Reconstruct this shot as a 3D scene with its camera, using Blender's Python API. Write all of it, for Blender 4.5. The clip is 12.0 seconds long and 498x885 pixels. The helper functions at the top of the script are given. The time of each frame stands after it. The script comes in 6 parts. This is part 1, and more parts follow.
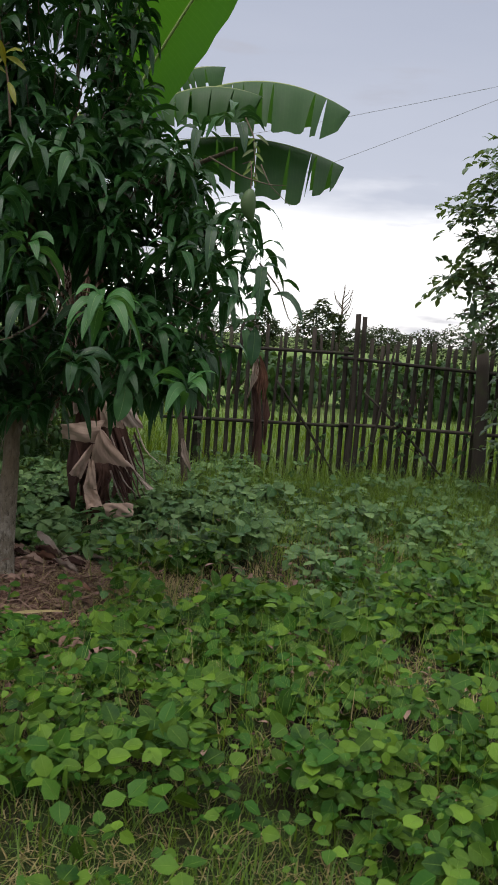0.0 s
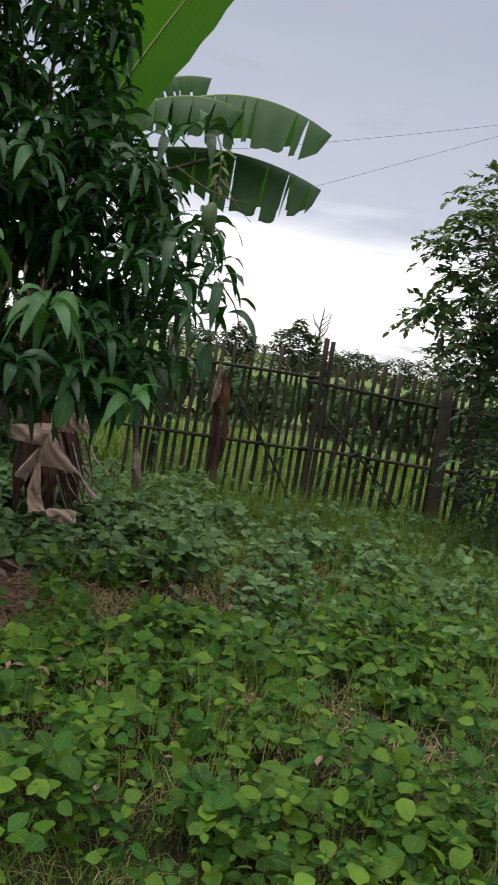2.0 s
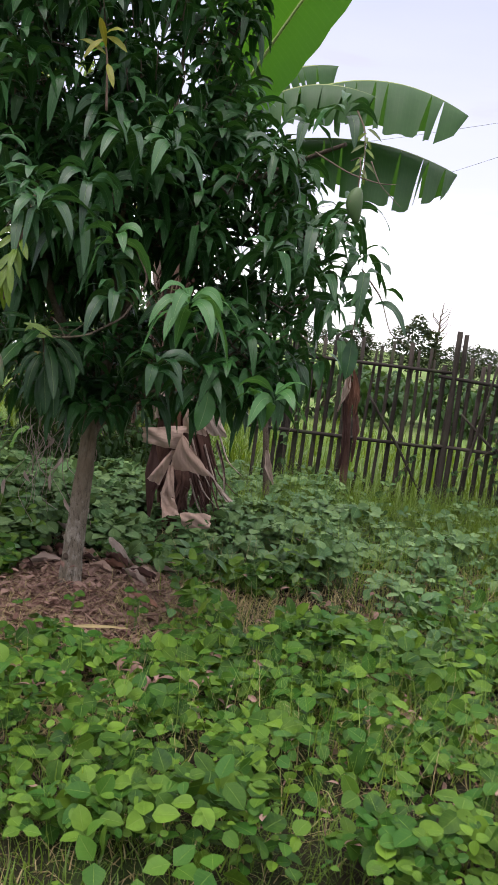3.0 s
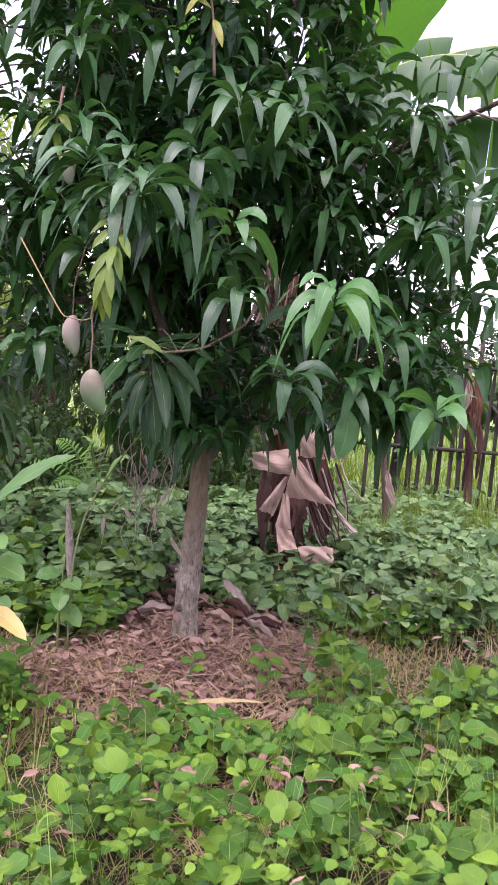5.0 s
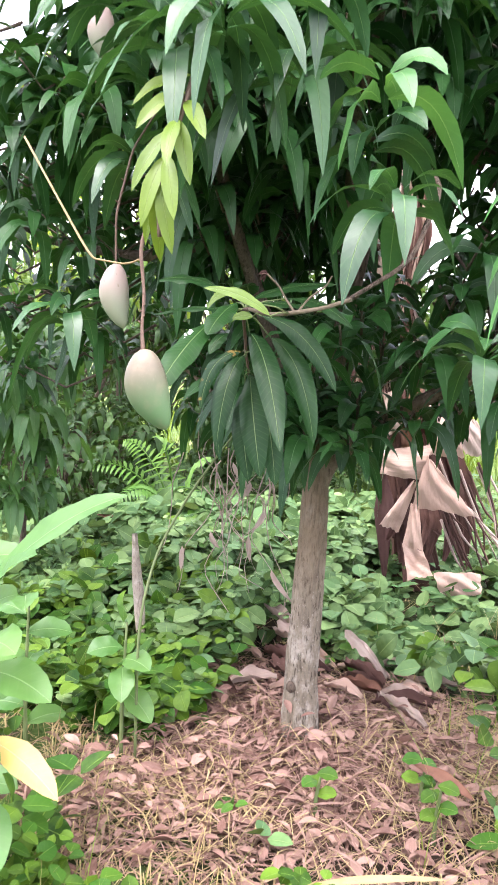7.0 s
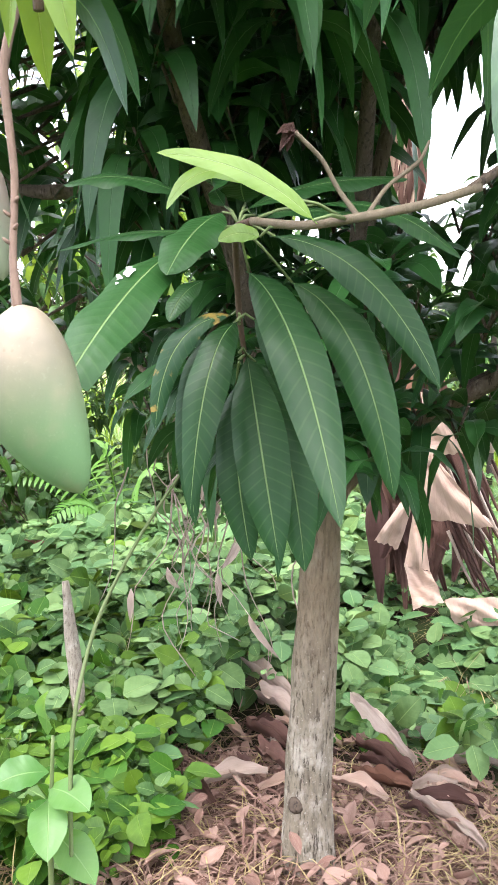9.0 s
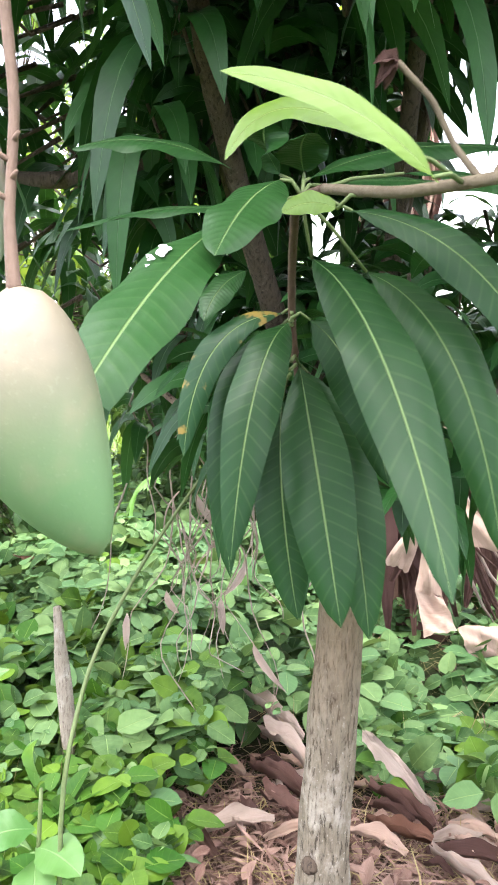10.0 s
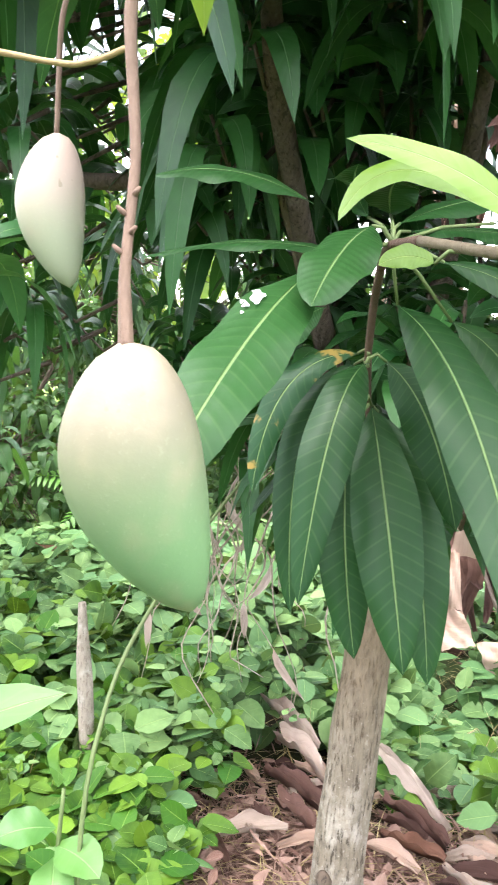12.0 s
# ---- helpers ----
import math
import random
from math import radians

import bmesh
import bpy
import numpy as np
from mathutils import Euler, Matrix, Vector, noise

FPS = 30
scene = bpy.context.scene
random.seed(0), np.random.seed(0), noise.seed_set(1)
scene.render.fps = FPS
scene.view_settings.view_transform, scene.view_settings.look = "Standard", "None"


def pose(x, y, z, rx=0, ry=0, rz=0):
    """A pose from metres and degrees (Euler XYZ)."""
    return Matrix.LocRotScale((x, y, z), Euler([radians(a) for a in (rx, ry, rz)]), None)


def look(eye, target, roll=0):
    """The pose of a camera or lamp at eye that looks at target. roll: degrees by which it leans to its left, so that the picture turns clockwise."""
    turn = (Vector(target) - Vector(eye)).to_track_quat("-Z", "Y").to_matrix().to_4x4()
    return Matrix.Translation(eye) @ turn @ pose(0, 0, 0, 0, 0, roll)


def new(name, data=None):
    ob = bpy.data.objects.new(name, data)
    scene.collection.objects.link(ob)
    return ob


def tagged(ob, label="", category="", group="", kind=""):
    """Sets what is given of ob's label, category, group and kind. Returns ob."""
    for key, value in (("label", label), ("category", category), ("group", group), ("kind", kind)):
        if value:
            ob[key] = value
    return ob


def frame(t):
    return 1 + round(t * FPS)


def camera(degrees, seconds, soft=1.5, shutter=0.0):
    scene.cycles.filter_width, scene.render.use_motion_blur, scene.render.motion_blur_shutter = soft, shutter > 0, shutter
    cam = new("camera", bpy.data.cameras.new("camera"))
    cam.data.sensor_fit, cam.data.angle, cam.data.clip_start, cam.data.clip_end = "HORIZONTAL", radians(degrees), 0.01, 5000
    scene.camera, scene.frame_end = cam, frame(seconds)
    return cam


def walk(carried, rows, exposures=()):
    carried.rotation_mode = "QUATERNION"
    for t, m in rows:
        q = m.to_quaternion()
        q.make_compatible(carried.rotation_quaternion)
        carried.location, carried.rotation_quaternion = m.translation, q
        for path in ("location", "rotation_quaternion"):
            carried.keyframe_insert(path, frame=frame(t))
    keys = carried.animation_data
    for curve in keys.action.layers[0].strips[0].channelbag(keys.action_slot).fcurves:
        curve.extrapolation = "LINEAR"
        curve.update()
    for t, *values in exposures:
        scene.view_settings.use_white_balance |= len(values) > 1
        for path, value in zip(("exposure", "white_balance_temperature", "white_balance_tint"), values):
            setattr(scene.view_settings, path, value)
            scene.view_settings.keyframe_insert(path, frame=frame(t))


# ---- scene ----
cam = camera(30.3, 12.0, soft=0.95, shutter=0.25)
PATH = [
    (0, (0.174, -0.138, 1.317), (0.106, 1.846, 1.079), 4.3),
    (0.5, (0.21, -0.056, 1.333), (0.185, 1.933, 1.127), 6.8),
    (1, (0.254, 0.001, 1.33), (0.276, 1.991, 1.129), 8.8),
    (1.5, (0.271, -0.01, 1.332), (0.313, 1.98, 1.138), 9.5),
    (2, (0.272, -0.029, 1.345), (0.266, 1.961, 1.145), 9.5),
    (2.5, (0.238, 0.014, 1.326), (0.057, 1.992, 1.089), 8.7),
    (3, (0.151, 0.142, 1.311), (-0.104, 2.112, 1.074), 7.6),
    (3.5, (0.118, 0.295, 1.3), (-0.223, 2.253, 1.078), 6.8),
    (3.7, (0.114, 0.365, 1.297), (-0.273, 2.314, 1.072), 7.0),
    (5.3, (-0.172, 0.862, 1.251), (-0.623, 2.798, 1.028), 4.3),
    (5.5, (-0.186, 0.98, 1.242), (-0.652, 2.912, 1.024), 4.2),
    (6, (-0.282, 1.202, 1.232), (-0.797, 3.121, 0.998), 4.0),
    (6.5, (-0.439, 1.466, 1.214), (-1.01, 3.366, 0.961), 3.2),
    (7, (-0.52, 1.741, 1.207), (-1.124, 3.628, 0.932), 2.2),
    (7.2, (-0.553, 1.838, 1.2), (-1.137, 3.729, 0.914), 2.0),
    (9, (-0.806, 2.465, 1.154), (-1.295, 4.38, 0.853), 0.5),
    (9.5, (-0.807, 2.527, 1.163), (-1.353, 4.428, 0.865), 1.6),
    (10, (-0.892, 2.62, 1.143), (-1.362, 4.544, 0.863), 1.6),
    (10.5, (-0.959, 2.658, 1.148), (-1.287, 4.611, 0.872), 0.9),
    (11, (-0.91, 2.615, 1.147), (-1.243, 4.564, 0.851), 2.8),
    (11.5, (-0.929, 2.634, 1.165), (-1.325, 4.573, 0.869), 4.5),
    (12, (-0.932, 2.616, 1.172), (-1.436, 4.529, 0.874), 4.7),
]
walk(cam, [(t, look(eye, target, roll)) for t, eye, target, roll in PATH], exposures=((0,0.03,6550,11),(2.2,0.03,6550,11),(2.6,0.45,6500,14),(3.2,0.8,6400,22),(3.7,1.1,6350,28),(5.5,2.1,6200,40),(6.2,2.7,6250,38),(7,2.72,6350,24),(9,2.82,6350,15),(12,3.12,6430,12)))

# ---- world and light: a bright overcast evening sky ----
def sky_world():
    w = bpy.data.worlds.new("overcast_sky")
    scene.world = w
    w.use_nodes = True
    nt = w.node_tree
    nt.nodes.clear()
    N, L = nt.nodes.new, nt.links.new
    out, bg = N("ShaderNodeOutputWorld"), N("ShaderNodeBackground")
    sky = N("ShaderNodeTexSky")
    sky.sky_type, sky.sun_disc = "NISHITA", False
    sky.sun_elevation, sky.sun_rotation = radians(64), radians(200)
    coord, sep = N("ShaderNodeTexCoord"), N("ShaderNodeSeparateXYZ")
    L(coord.outputs["Generated"], sep.inputs[0])
    puff = N("ShaderNodeTexNoise")
    puff.inputs["Scale"].default_value, puff.inputs["Detail"].default_value = 2.6, 6
    stretch = N("ShaderNodeMapping")
    stretch.inputs["Scale"].default_value = (1, 1, 4.5)
    L(coord.outputs["Generated"], stretch.inputs[0])
    L(stretch.outputs[0], puff.inputs["Vector"])
    # height of the cloud's lower edge, broken up by the noise
    edge = N("ShaderNodeMath")
    edge.operation = "MULTIPLY_ADD"
    edge.inputs[1].default_value, edge.inputs[2].default_value = 0.16, -0.08
    L(puff.outputs[0], edge.inputs[0])
    hgt = N("ShaderNodeMath")
    hgt.operation = "ADD"
    L(sep.outputs["Z"], hgt.inputs[0])
    L(edge.outputs[0], hgt.inputs[1])
    ramp = N("ShaderNodeValToRGB")
    e = ramp.color_ramp.elements
    e[0].position, e[0].color = 0.0, (1.0, 0.99, 0.97, 1)
    e[1].position, e[1].color = 1.0, (1.35, 1.35, 1.34, 1)
    for p, c in ((0.125, (1.0, 1.0, 1.0, 1)), (0.165, (0.47, 0.5, 0.575, 1)), (0.35, (0.365, 0.4, 0.485, 1)), (0.55, (0.6, 0.63, 0.69, 1)), (0.8, (1.02, 1.03, 1.05, 1))):
        k = e.new(p)
        k.color = c
    ahead = N("ShaderNodeMapRange")
    ahead.interpolation_type = "SMOOTHSTEP"
    for i, v in ((1, -0.1), (2, 0.75), (3, 0.2), (4, 0.0)):
        ahead.inputs[i].default_value = v
    L(sep.outputs["Y"], ahead.inputs[0])
    lower = N("ShaderNodeMath")
    lower.operation = "ADD"
    L(hgt.outputs[0], lower.inputs[0])
    L(ahead.outputs[0], lower.inputs[1])
    L(lower.outputs[0], ramp.inputs[0])
    wisp = N("ShaderNodeTexNoise")
    wisp.inputs["Scale"].default_value, wisp.inputs["Detail"].default_value = 5.5, 5
    flat = N("ShaderNodeMapping")
    flat.inputs["Scale"].default_value = (1, 1, 5)
    L(coord.outputs["Generated"], flat.inputs[0])
    L(flat.outputs[0], wisp.inputs["Vector"])
    thick = N("ShaderNodeMapRange")
    thick.interpolation_type = "SMOOTHSTEP"
    for i, v in ((1, 0.56), (2, 0.7), (3, 0.0), (4, 0.75)):
        thick.inputs[i].default_value = v
    L(wisp.outputs[0], thick.inputs[0])
    cloud = N("ShaderNodeMixRGB")
    cloud.inputs[2].default_value = (0.4, 0.41, 0.46, 1)
    L(thick.outputs[0], cloud.inputs[0])
    L(ramp.outputs[0], cloud.inputs[1])
    gain = N("ShaderNodeMixRGB")
    gain.blend_type, gain.inputs[0].default_value = "MULTIPLY", 1.0
    gain.inputs[2].default_value = (1.25, 1.25, 1.27, 1)
    L(cloud.outputs[0], gain.inputs[1])
    dim = N("ShaderNodeMixRGB")
    dim.blend_type, dim.inputs[0].default_value = "MULTIPLY", 1.0
    dim.inputs[2].default_value = (0.1, 0.1, 0.1, 1)
    L(sky.outputs[0], dim.inputs[1])
    mix = N("ShaderNodeMixRGB")
    mix.inputs[0].default_value = 0.93
    L(dim.outputs[0], mix.inputs[1])
    L(gain.outputs[0], mix.inputs[2])
    L(mix.outputs[0], bg.inputs[0])
    bg.inputs[1].default_value = 1.0
    L(bg.outputs[0], out.inputs[0])


sky_world()
sun = new("sun", bpy.data.lights.new("sun", "SUN"))
sun.data.energy, sun.data.angle, sun.data.color = 1.0, radians(24), (1.0, 0.97, 0.92)
sun.matrix_world = look((-1.8, -0.5, 6.5), (0, 2.0, 0))


# ---- materials ----
class Nodes:
    """A node material and short ways to wire it."""

    def __init__(self, name):
        self.mat = bpy.data.materials.new(name)
        self.mat.use_nodes = True
        self.nt = self.mat.node_tree
        self.nt.nodes.clear()
        self.out = self.add("ShaderNodeOutputMaterial")

    def add(self, kind):
        return self.nt.nodes.new(kind)

    def link(self, a, b):
        self.nt.links.new(a, b)

    def feed(self, socket, v):
        if isinstance(v, bpy.types.NodeSocket):
            self.link(v, socket)
        elif isinstance(v, tuple) and len(v) == 3 and socket.type == "RGBA":
            socket.default_value = (*v, 1)
        else:
            socket.default_value = v

    def math(self, op, a, b=0.0, c=0.0, clamp=False):
        n = self.add("ShaderNodeMath")
        n.operation, n.use_clamp = op, clamp
        for s, v in zip(n.inputs, (a, b, c)):
            self.feed(s, v)
        return n.outputs[0]

    def mix(self, f, a, b, blend="MIX"):
        n = self.add("ShaderNodeMixRGB")
        n.blend_type = blend
        for s, v in zip(n.inputs, (f, a, b)):
            self.feed(s, v)
        return n.outputs[0]

    def step(self, v, lo, hi):
        n = self.add("ShaderNodeMapRange")
        n.interpolation_type = "SMOOTHSTEP"
        for s, x in zip(n.inputs, (v, lo, hi, 0.0, 1.0)):
            self.feed(s, x)
        return n.outputs[0]

    def coords(self, which="Object", scale=(1, 1, 1)):
        c, m = self.add("ShaderNodeTexCoord"), self.add("ShaderNodeMapping")
        m.inputs["Scale"].default_value = scale
        self.link(c.outputs[which], m.inputs[0])
        return m.outputs[0]

    def noise(self, vec, scale, detail=4.0, rough=0.55):
        n = self.add("ShaderNodeTexNoise")
        self.link(vec, n.inputs["Vector"])
        n.inputs["Scale"].default_value, n.inputs["Detail"].default_value, n.inputs["Roughness"].default_value = scale, detail, rough
        return n.outputs[0]

    def chance(self, joined):
        n = self.add("ShaderNodeNewGeometry" if joined else "ShaderNodeObjectInfo")
        return n.outputs["Random Per Island" if joined else "Random"]

    def surface(self, colour, rough=0.5, bump=None, depth=0.003, gloss=0.5, passed_tint=None, amount=0.0, coat=0.0):
        p = self.add("ShaderNodeBsdfPrincipled")
        self.feed(p.inputs["Base Color"], colour)
        self.feed(p.inputs["Roughness"], rough)
        p.inputs["Specular IOR Level"].default_value = gloss
        p.inputs["Coat Weight"].default_value = coat
        if bump is not None:
            b = self.add("ShaderNodeBump")
            b.inputs["Distance"].default_value, b.inputs["Strength"].default_value = depth, 0.7
            self.link(bump, b.inputs["Height"])
            self.link(b.outputs[0], p.inputs["Normal"])
        end = p.outputs[0]
        if amount:
            t, m = self.add("ShaderNodeBsdfTranslucent"), self.add("ShaderNodeMixShader")
            self.feed(t.inputs[0], passed_tint)
            m.inputs[0].default_value = amount
            self.link(end, m.inputs[1])
            self.link(t.outputs[0], m.inputs[2])
            end = m.outputs[0]
        self.link(end, self.out.inputs[0])
        return self.mat


def leaf_material(name, dark, light, rib, joined, rough=0.4, amount=0.25, veins=14.0, spot=None, gloss=0.45, other=None, vein_show=0.11, bias=1.0):
    """A leaf: its blade between two greens, a pale midrib and side veins by the leaf's own UV."""
    k = Nodes(name)
    uv, sep = k.coords("UV"), k.add("ShaderNodeSeparateXYZ")
    k.link(uv, sep.inputs[0])
    across = k.math("MULTIPLY", k.math("ABSOLUTE", k.math("SUBTRACT", sep.outputs[0], 0.5)), 2.0)
    rnd = k.chance(joined)
    patch = k.noise(k.coords("Object"), 35.0)
    blade = k.mix(k.math("ADD", k.math("MULTIPLY", k.math("POWER", rnd, bias), 0.8 if bias > 1 else 0.75), k.math("MULTIPLY", k.math("SUBTRACT", patch, 0.4), 0.7), clamp=True), dark, light)
    if other:
        blade = k.mix(k.math("MULTIPLY", k.step(k.math("FRACT", k.math("MULTIPLY", rnd, 17.3)), 0.5, 0.9), 0.8), blade, other)
    ridge = k.math("SUBTRACT", 1.0, k.step(across, 0.014, 0.05))
    wave = k.math("SINE", k.math("MULTIPLY", k.math("SUBTRACT", k.math("MULTIPLY", sep.outputs[1], veins), k.math("MULTIPLY", across, 1.3)), 6.283))
    vein = k.math("MULTIPLY", k.step(wave, 0.75, 1.0), k.math("MULTIPLY", patch, vein_show))
    line = k.math("MAXIMUM", k.math("MULTIPLY", ridge, 0.85), vein)
    colour = k.mix(line, blade, rib)
    if spot:
        blot = k.step(k.noise(k.coords("Object"), 60.0, 3.0), 0.6, 0.68)
        colour = k.mix(k.math("MULTIPLY", blot, 0.9), colour, spot)
    thin = k.mix(0.55, colour, (min(1, light[0] * 3.2), min(1, light[1] * 2.6), light[2] * 1.2))
    gl = k.math("ADD", rough, k.math("MULTIPLY", k.noise(k.coords("Object"), 90.0), 0.14))
    relief = k.math("ADD", k.math("ADD", k.math("MULTIPLY", ridge, -1.0), k.math("MULTIPLY", patch, 0.7)), k.math("MULTIPLY", k.math("ADD", wave, 1.0), 0.06))
    return k.surface(colour, gl, relief, 0.0012, gloss, thin, amount)


def dry_leaf_material(name, a, b, c, joined, amount=0.12):
    """Dead leaf or sheath: streaked along its length, three browns, papery."""
    k = Nodes(name)
    streak = k.noise(k.coords("UV", (26, 1.6, 1)), 1.0, 5.0, 0.65)
    blot = k.noise(k.coords("Object"), 14.0, 5.0)
    col = k.mix(k.chance(joined), a, b)
    col = k.mix(k.math("MULTIPLY", k.step(streak, 0.45, 0.72), 0.4), col, c)
    col = k.mix(k.math("MULTIPLY", k.step(blot, 0.5, 0.75), 0.5), col, (a[0] * 0.45, a[1] * 0.42, a[2] * 0.4))
    return k.surface(col, 0.8, streak, 0.004, 0.2, b, amount)


def bark_material(name, base, pale, dark, lichen=0.5, scale=1.0, clean=0.0):
    """Bark: ridges stretched along z, dark cracks, pale lichen in blots."""
    k = Nodes(name)
    ridge = k.noise(k.coords("Object", (1, 1, 0.2)), 120.0 * scale, 6.0, 0.75)
    crack = k.noise(k.coords("Object", (1, 1, 0.22)), 150.0 * scale, 5.0, 0.65)
    blot = k.noise(k.coords("Object", (1, 1, 0.7)), 22.0 * scale, 6.0, 0.7)
    speck = k.noise(k.coords("Object"), 160.0 * scale, 4.0)
    col = k.mix(ridge, dark, base)
    col = k.mix(k.math("MULTIPLY", k.step(blot, 0.6 - 0.25 * lichen, 0.8), 0.65), col, pale)
    col = k.mix(k.math("MULTIPLY", k.step(crack, 0.55, 0.62), 0.8), col, dark)
    col = k.mix(k.math("MULTIPLY", k.step(speck, 0.6, 0.75), 0.4), col, pale)
    if clean:
        # the lichen stops part way up the trunk, above it the bark is brown
        sep = k.add("ShaderNodeSeparateXYZ")
        k.link(k.coords("Object"), sep.inputs[0])
        up = k.step(k.math("ADD", sep.outputs[2], k.math("MULTIPLY", blot, 0.5)), clean + 0.12, clean + 0.5)
        col = k.mix(k.math("MULTIPLY", up, 0.8), col, k.mix(ridge, dark, (0.27, 0.19, 0.11)))
    return k.surface(col, 0.9, k.math("SUBTRACT", ridge, k.step(crack, 0.5, 0.66)), 0.008, 0.2)


def mango_material(name, top, low, blush):
    """Fruit skin: the colour changes from stalk to tip, with fine pores, pale bloom and a few scars."""
    k = Nodes(name)
    uv, sep = k.coords("UV"), k.add("ShaderNodeSeparateXYZ")
    k.link(uv, sep.inputs[0])
    soft = k.noise(k.coords("Object"), 22.0, 3.0)
    along = k.math("ADD", sep.outputs[1], k.math("MULTIPLY", k.math("SUBTRACT", soft, 0.5), 0.22))
    col = k.mix(k.step(along, 0.18, 0.78), top, low)
    col = k.mix(k.math("MULTIPLY", k.step(soft, 0.5, 0.75), 0.35), col, blush)
    pore = k.noise(k.coords("Object"), 420.0, 2.0)
    col = k.mix(k.math("MULTIPLY", k.step(pore, 0.6, 0.75), 0.035), col, (0.6, 0.58, 0.45))
    scar = k.step(k.noise(k.coords("Object"), 60.0, 2.0), 0.71, 0.74)
    col = k.mix(k.math("MULTIPLY", scar, 0.6), col, (0.12, 0.1, 0.06))
    return k.surface(col, 0.5, pore, 0.00012, 0.35)


def ground_material():
    """Soil with straw near the camera's yard and turf: green and brown blots over crumbs."""
    k = Nodes("ground_soil_and_turf")
    v = k.coords("Object")
    big, mid, fine = k.noise(v, 0.9, 5.0), k.noise(v, 7.0, 6.0, 0.65), k.noise(v, 60.0, 5.0, 0.7)
    soil = k.mix(fine, (0.008, 0.006, 0.004), (0.04, 0.03, 0.018))
    turf = k.mix(fine, (0.014, 0.032, 0.006), (0.055, 0.1, 0.02))
    sep = k.add("ShaderNodeSeparateXYZ")
    k.link(v, sep.inputs[0])
    field = k.step(k.math("ADD", sep.outputs[1], k.math("MULTIPLY", mid, 1.5)), 8.0, 10.5)
    lush = k.mix(fine, (0.08, 0.15, 0.03), (0.17, 0.26, 0.07))
    col = k.mix(k.step(k.math("ADD", big, k.math("MULTIPLY", mid, 0.5)), 0.62, 0.95), soil, turf)
    gap = k.add("ShaderNodeVectorMath")
    gap.operation = "DISTANCE"
    k.link(v, gap.inputs[0])
    gap.inputs[1].default_value = (-1.1, 4.08, 0.05)
    mulch = k.math("SUBTRACT", 1.0, k.step(k.math("ADD", gap.outputs["Value"], k.math("MULTIPLY", mid, 0.3)), 0.5, 0.75))
    col = k.mix(mulch, col, k.mix(fine, (0.05, 0.026, 0.018), (0.2, 0.12, 0.085)))
    col = k.mix(field, col, k.mix(k.step(big, 0.4, 0.7), lush, (0.2, 0.24, 0.09)))
    return k.surface(col, 0.95, k.math("ADD", mid, fine), 0.02, 0.15)


def plain_material(name, a, b, scale=40.0, rough=0.7, stretch=(1, 1, 1), depth=0.002):
    k = Nodes(name)
    n = k.noise(k.coords("Object", stretch), scale, 6.0, 0.65)
    m = k.noise(k.coords("Object"), scale * 0.12, 3.0)
    return k.surface(k.mix(k.math("ADD", k.math("MULTIPLY", n, 0.7), k.math("MULTIPLY", m, 0.4), clamp=True), a, b), rough, n, depth, 0.25)


def slat_material():
    """Old split bamboo and sticks: grey-brown, streaked, each slat its own tone."""
    k = Nodes("weathered_bamboo")
    streak = k.noise(k.coords("Object", (1, 1, 0.06)), 90.0, 5.0, 0.65)
    moss = k.noise(k.coords("Object"), 6.0, 5.0)
    col = k.mix(k.chance(False), (0.022, 0.018, 0.014), (0.075, 0.06, 0.048))
    col = k.mix(k.math("MULTIPLY", streak, 0.7), col, (0.03, 0.024, 0.02))
    col = k.mix(k.math("MULTIPLY", k.step(moss, 0.5, 0.7), 0.4), col, (0.06, 0.08, 0.03))
    return k.surface(col, 0.85, streak, 0.003, 0.25)


MANGO_DARK, MANGO_LIGHT = (0.008, 0.04, 0.012), (0.034, 0.115, 0.03)
M_LEAF = leaf_material("mango_leaf", MANGO_DARK, MANGO_LIGHT, (0.12, 0.21, 0.06), False, rough=0.34, gloss=0.4, amount=0.12)
M_DEEP = leaf_material("mature_mango_leaf", (0.006, 0.029, 0.006), (0.013, 0.05, 0.01), (0.12, 0.18, 0.065), False, rough=0.36, gloss=0.19, amount=0.07, veins=20.0, vein_show=0.14)
M_LEAF_J = leaf_material("mango_foliage", (0.005, 0.032, 0.007), (0.03, 0.105, 0.022), (0.08, 0.15, 0.06), True, rough=0.36, amount=0.12, gloss=0.26)
M_FRESH = leaf_material("fresh_mango_leaf", (0.026, 0.1, 0.024), (0.06, 0.175, 0.045), (0.2, 0.32, 0.11), False, amount=0.25)
M_YOUNG = leaf_material("young_yellow_green_leaf", (0.065, 0.13, 0.008), (0.115, 0.185, 0.014), (0.2, 0.26, 0.06), False, amount=0.28)
M_PALE = leaf_material("pale_backed_leaf", (0.09, 0.165, 0.02), (0.13, 0.205, 0.03), (0.27, 0.33, 0.14), False, amount=0.2)
M_SPOT = leaf_material("blotched_mango_leaf", (0.006, 0.03, 0.01), (0.016, 0.06, 0.018), (0.2, 0.3, 0.1), False, spot=(0.25, 0.17, 0.04), gloss=0.22)
M_BANANA_OLD = leaf_material("mature_banana_leaf", (0.018, 0.075, 0.014), (0.04, 0.125, 0.024), (0.2, 0.26, 0.08), False, rough=0.42, amount=0.34, veins=60.0, gloss=0.5)
M_RIB = plain_material("pale_midrib", (0.3, 0.38, 0.12), (0.42, 0.48, 0.2), 60.0, 0.5)
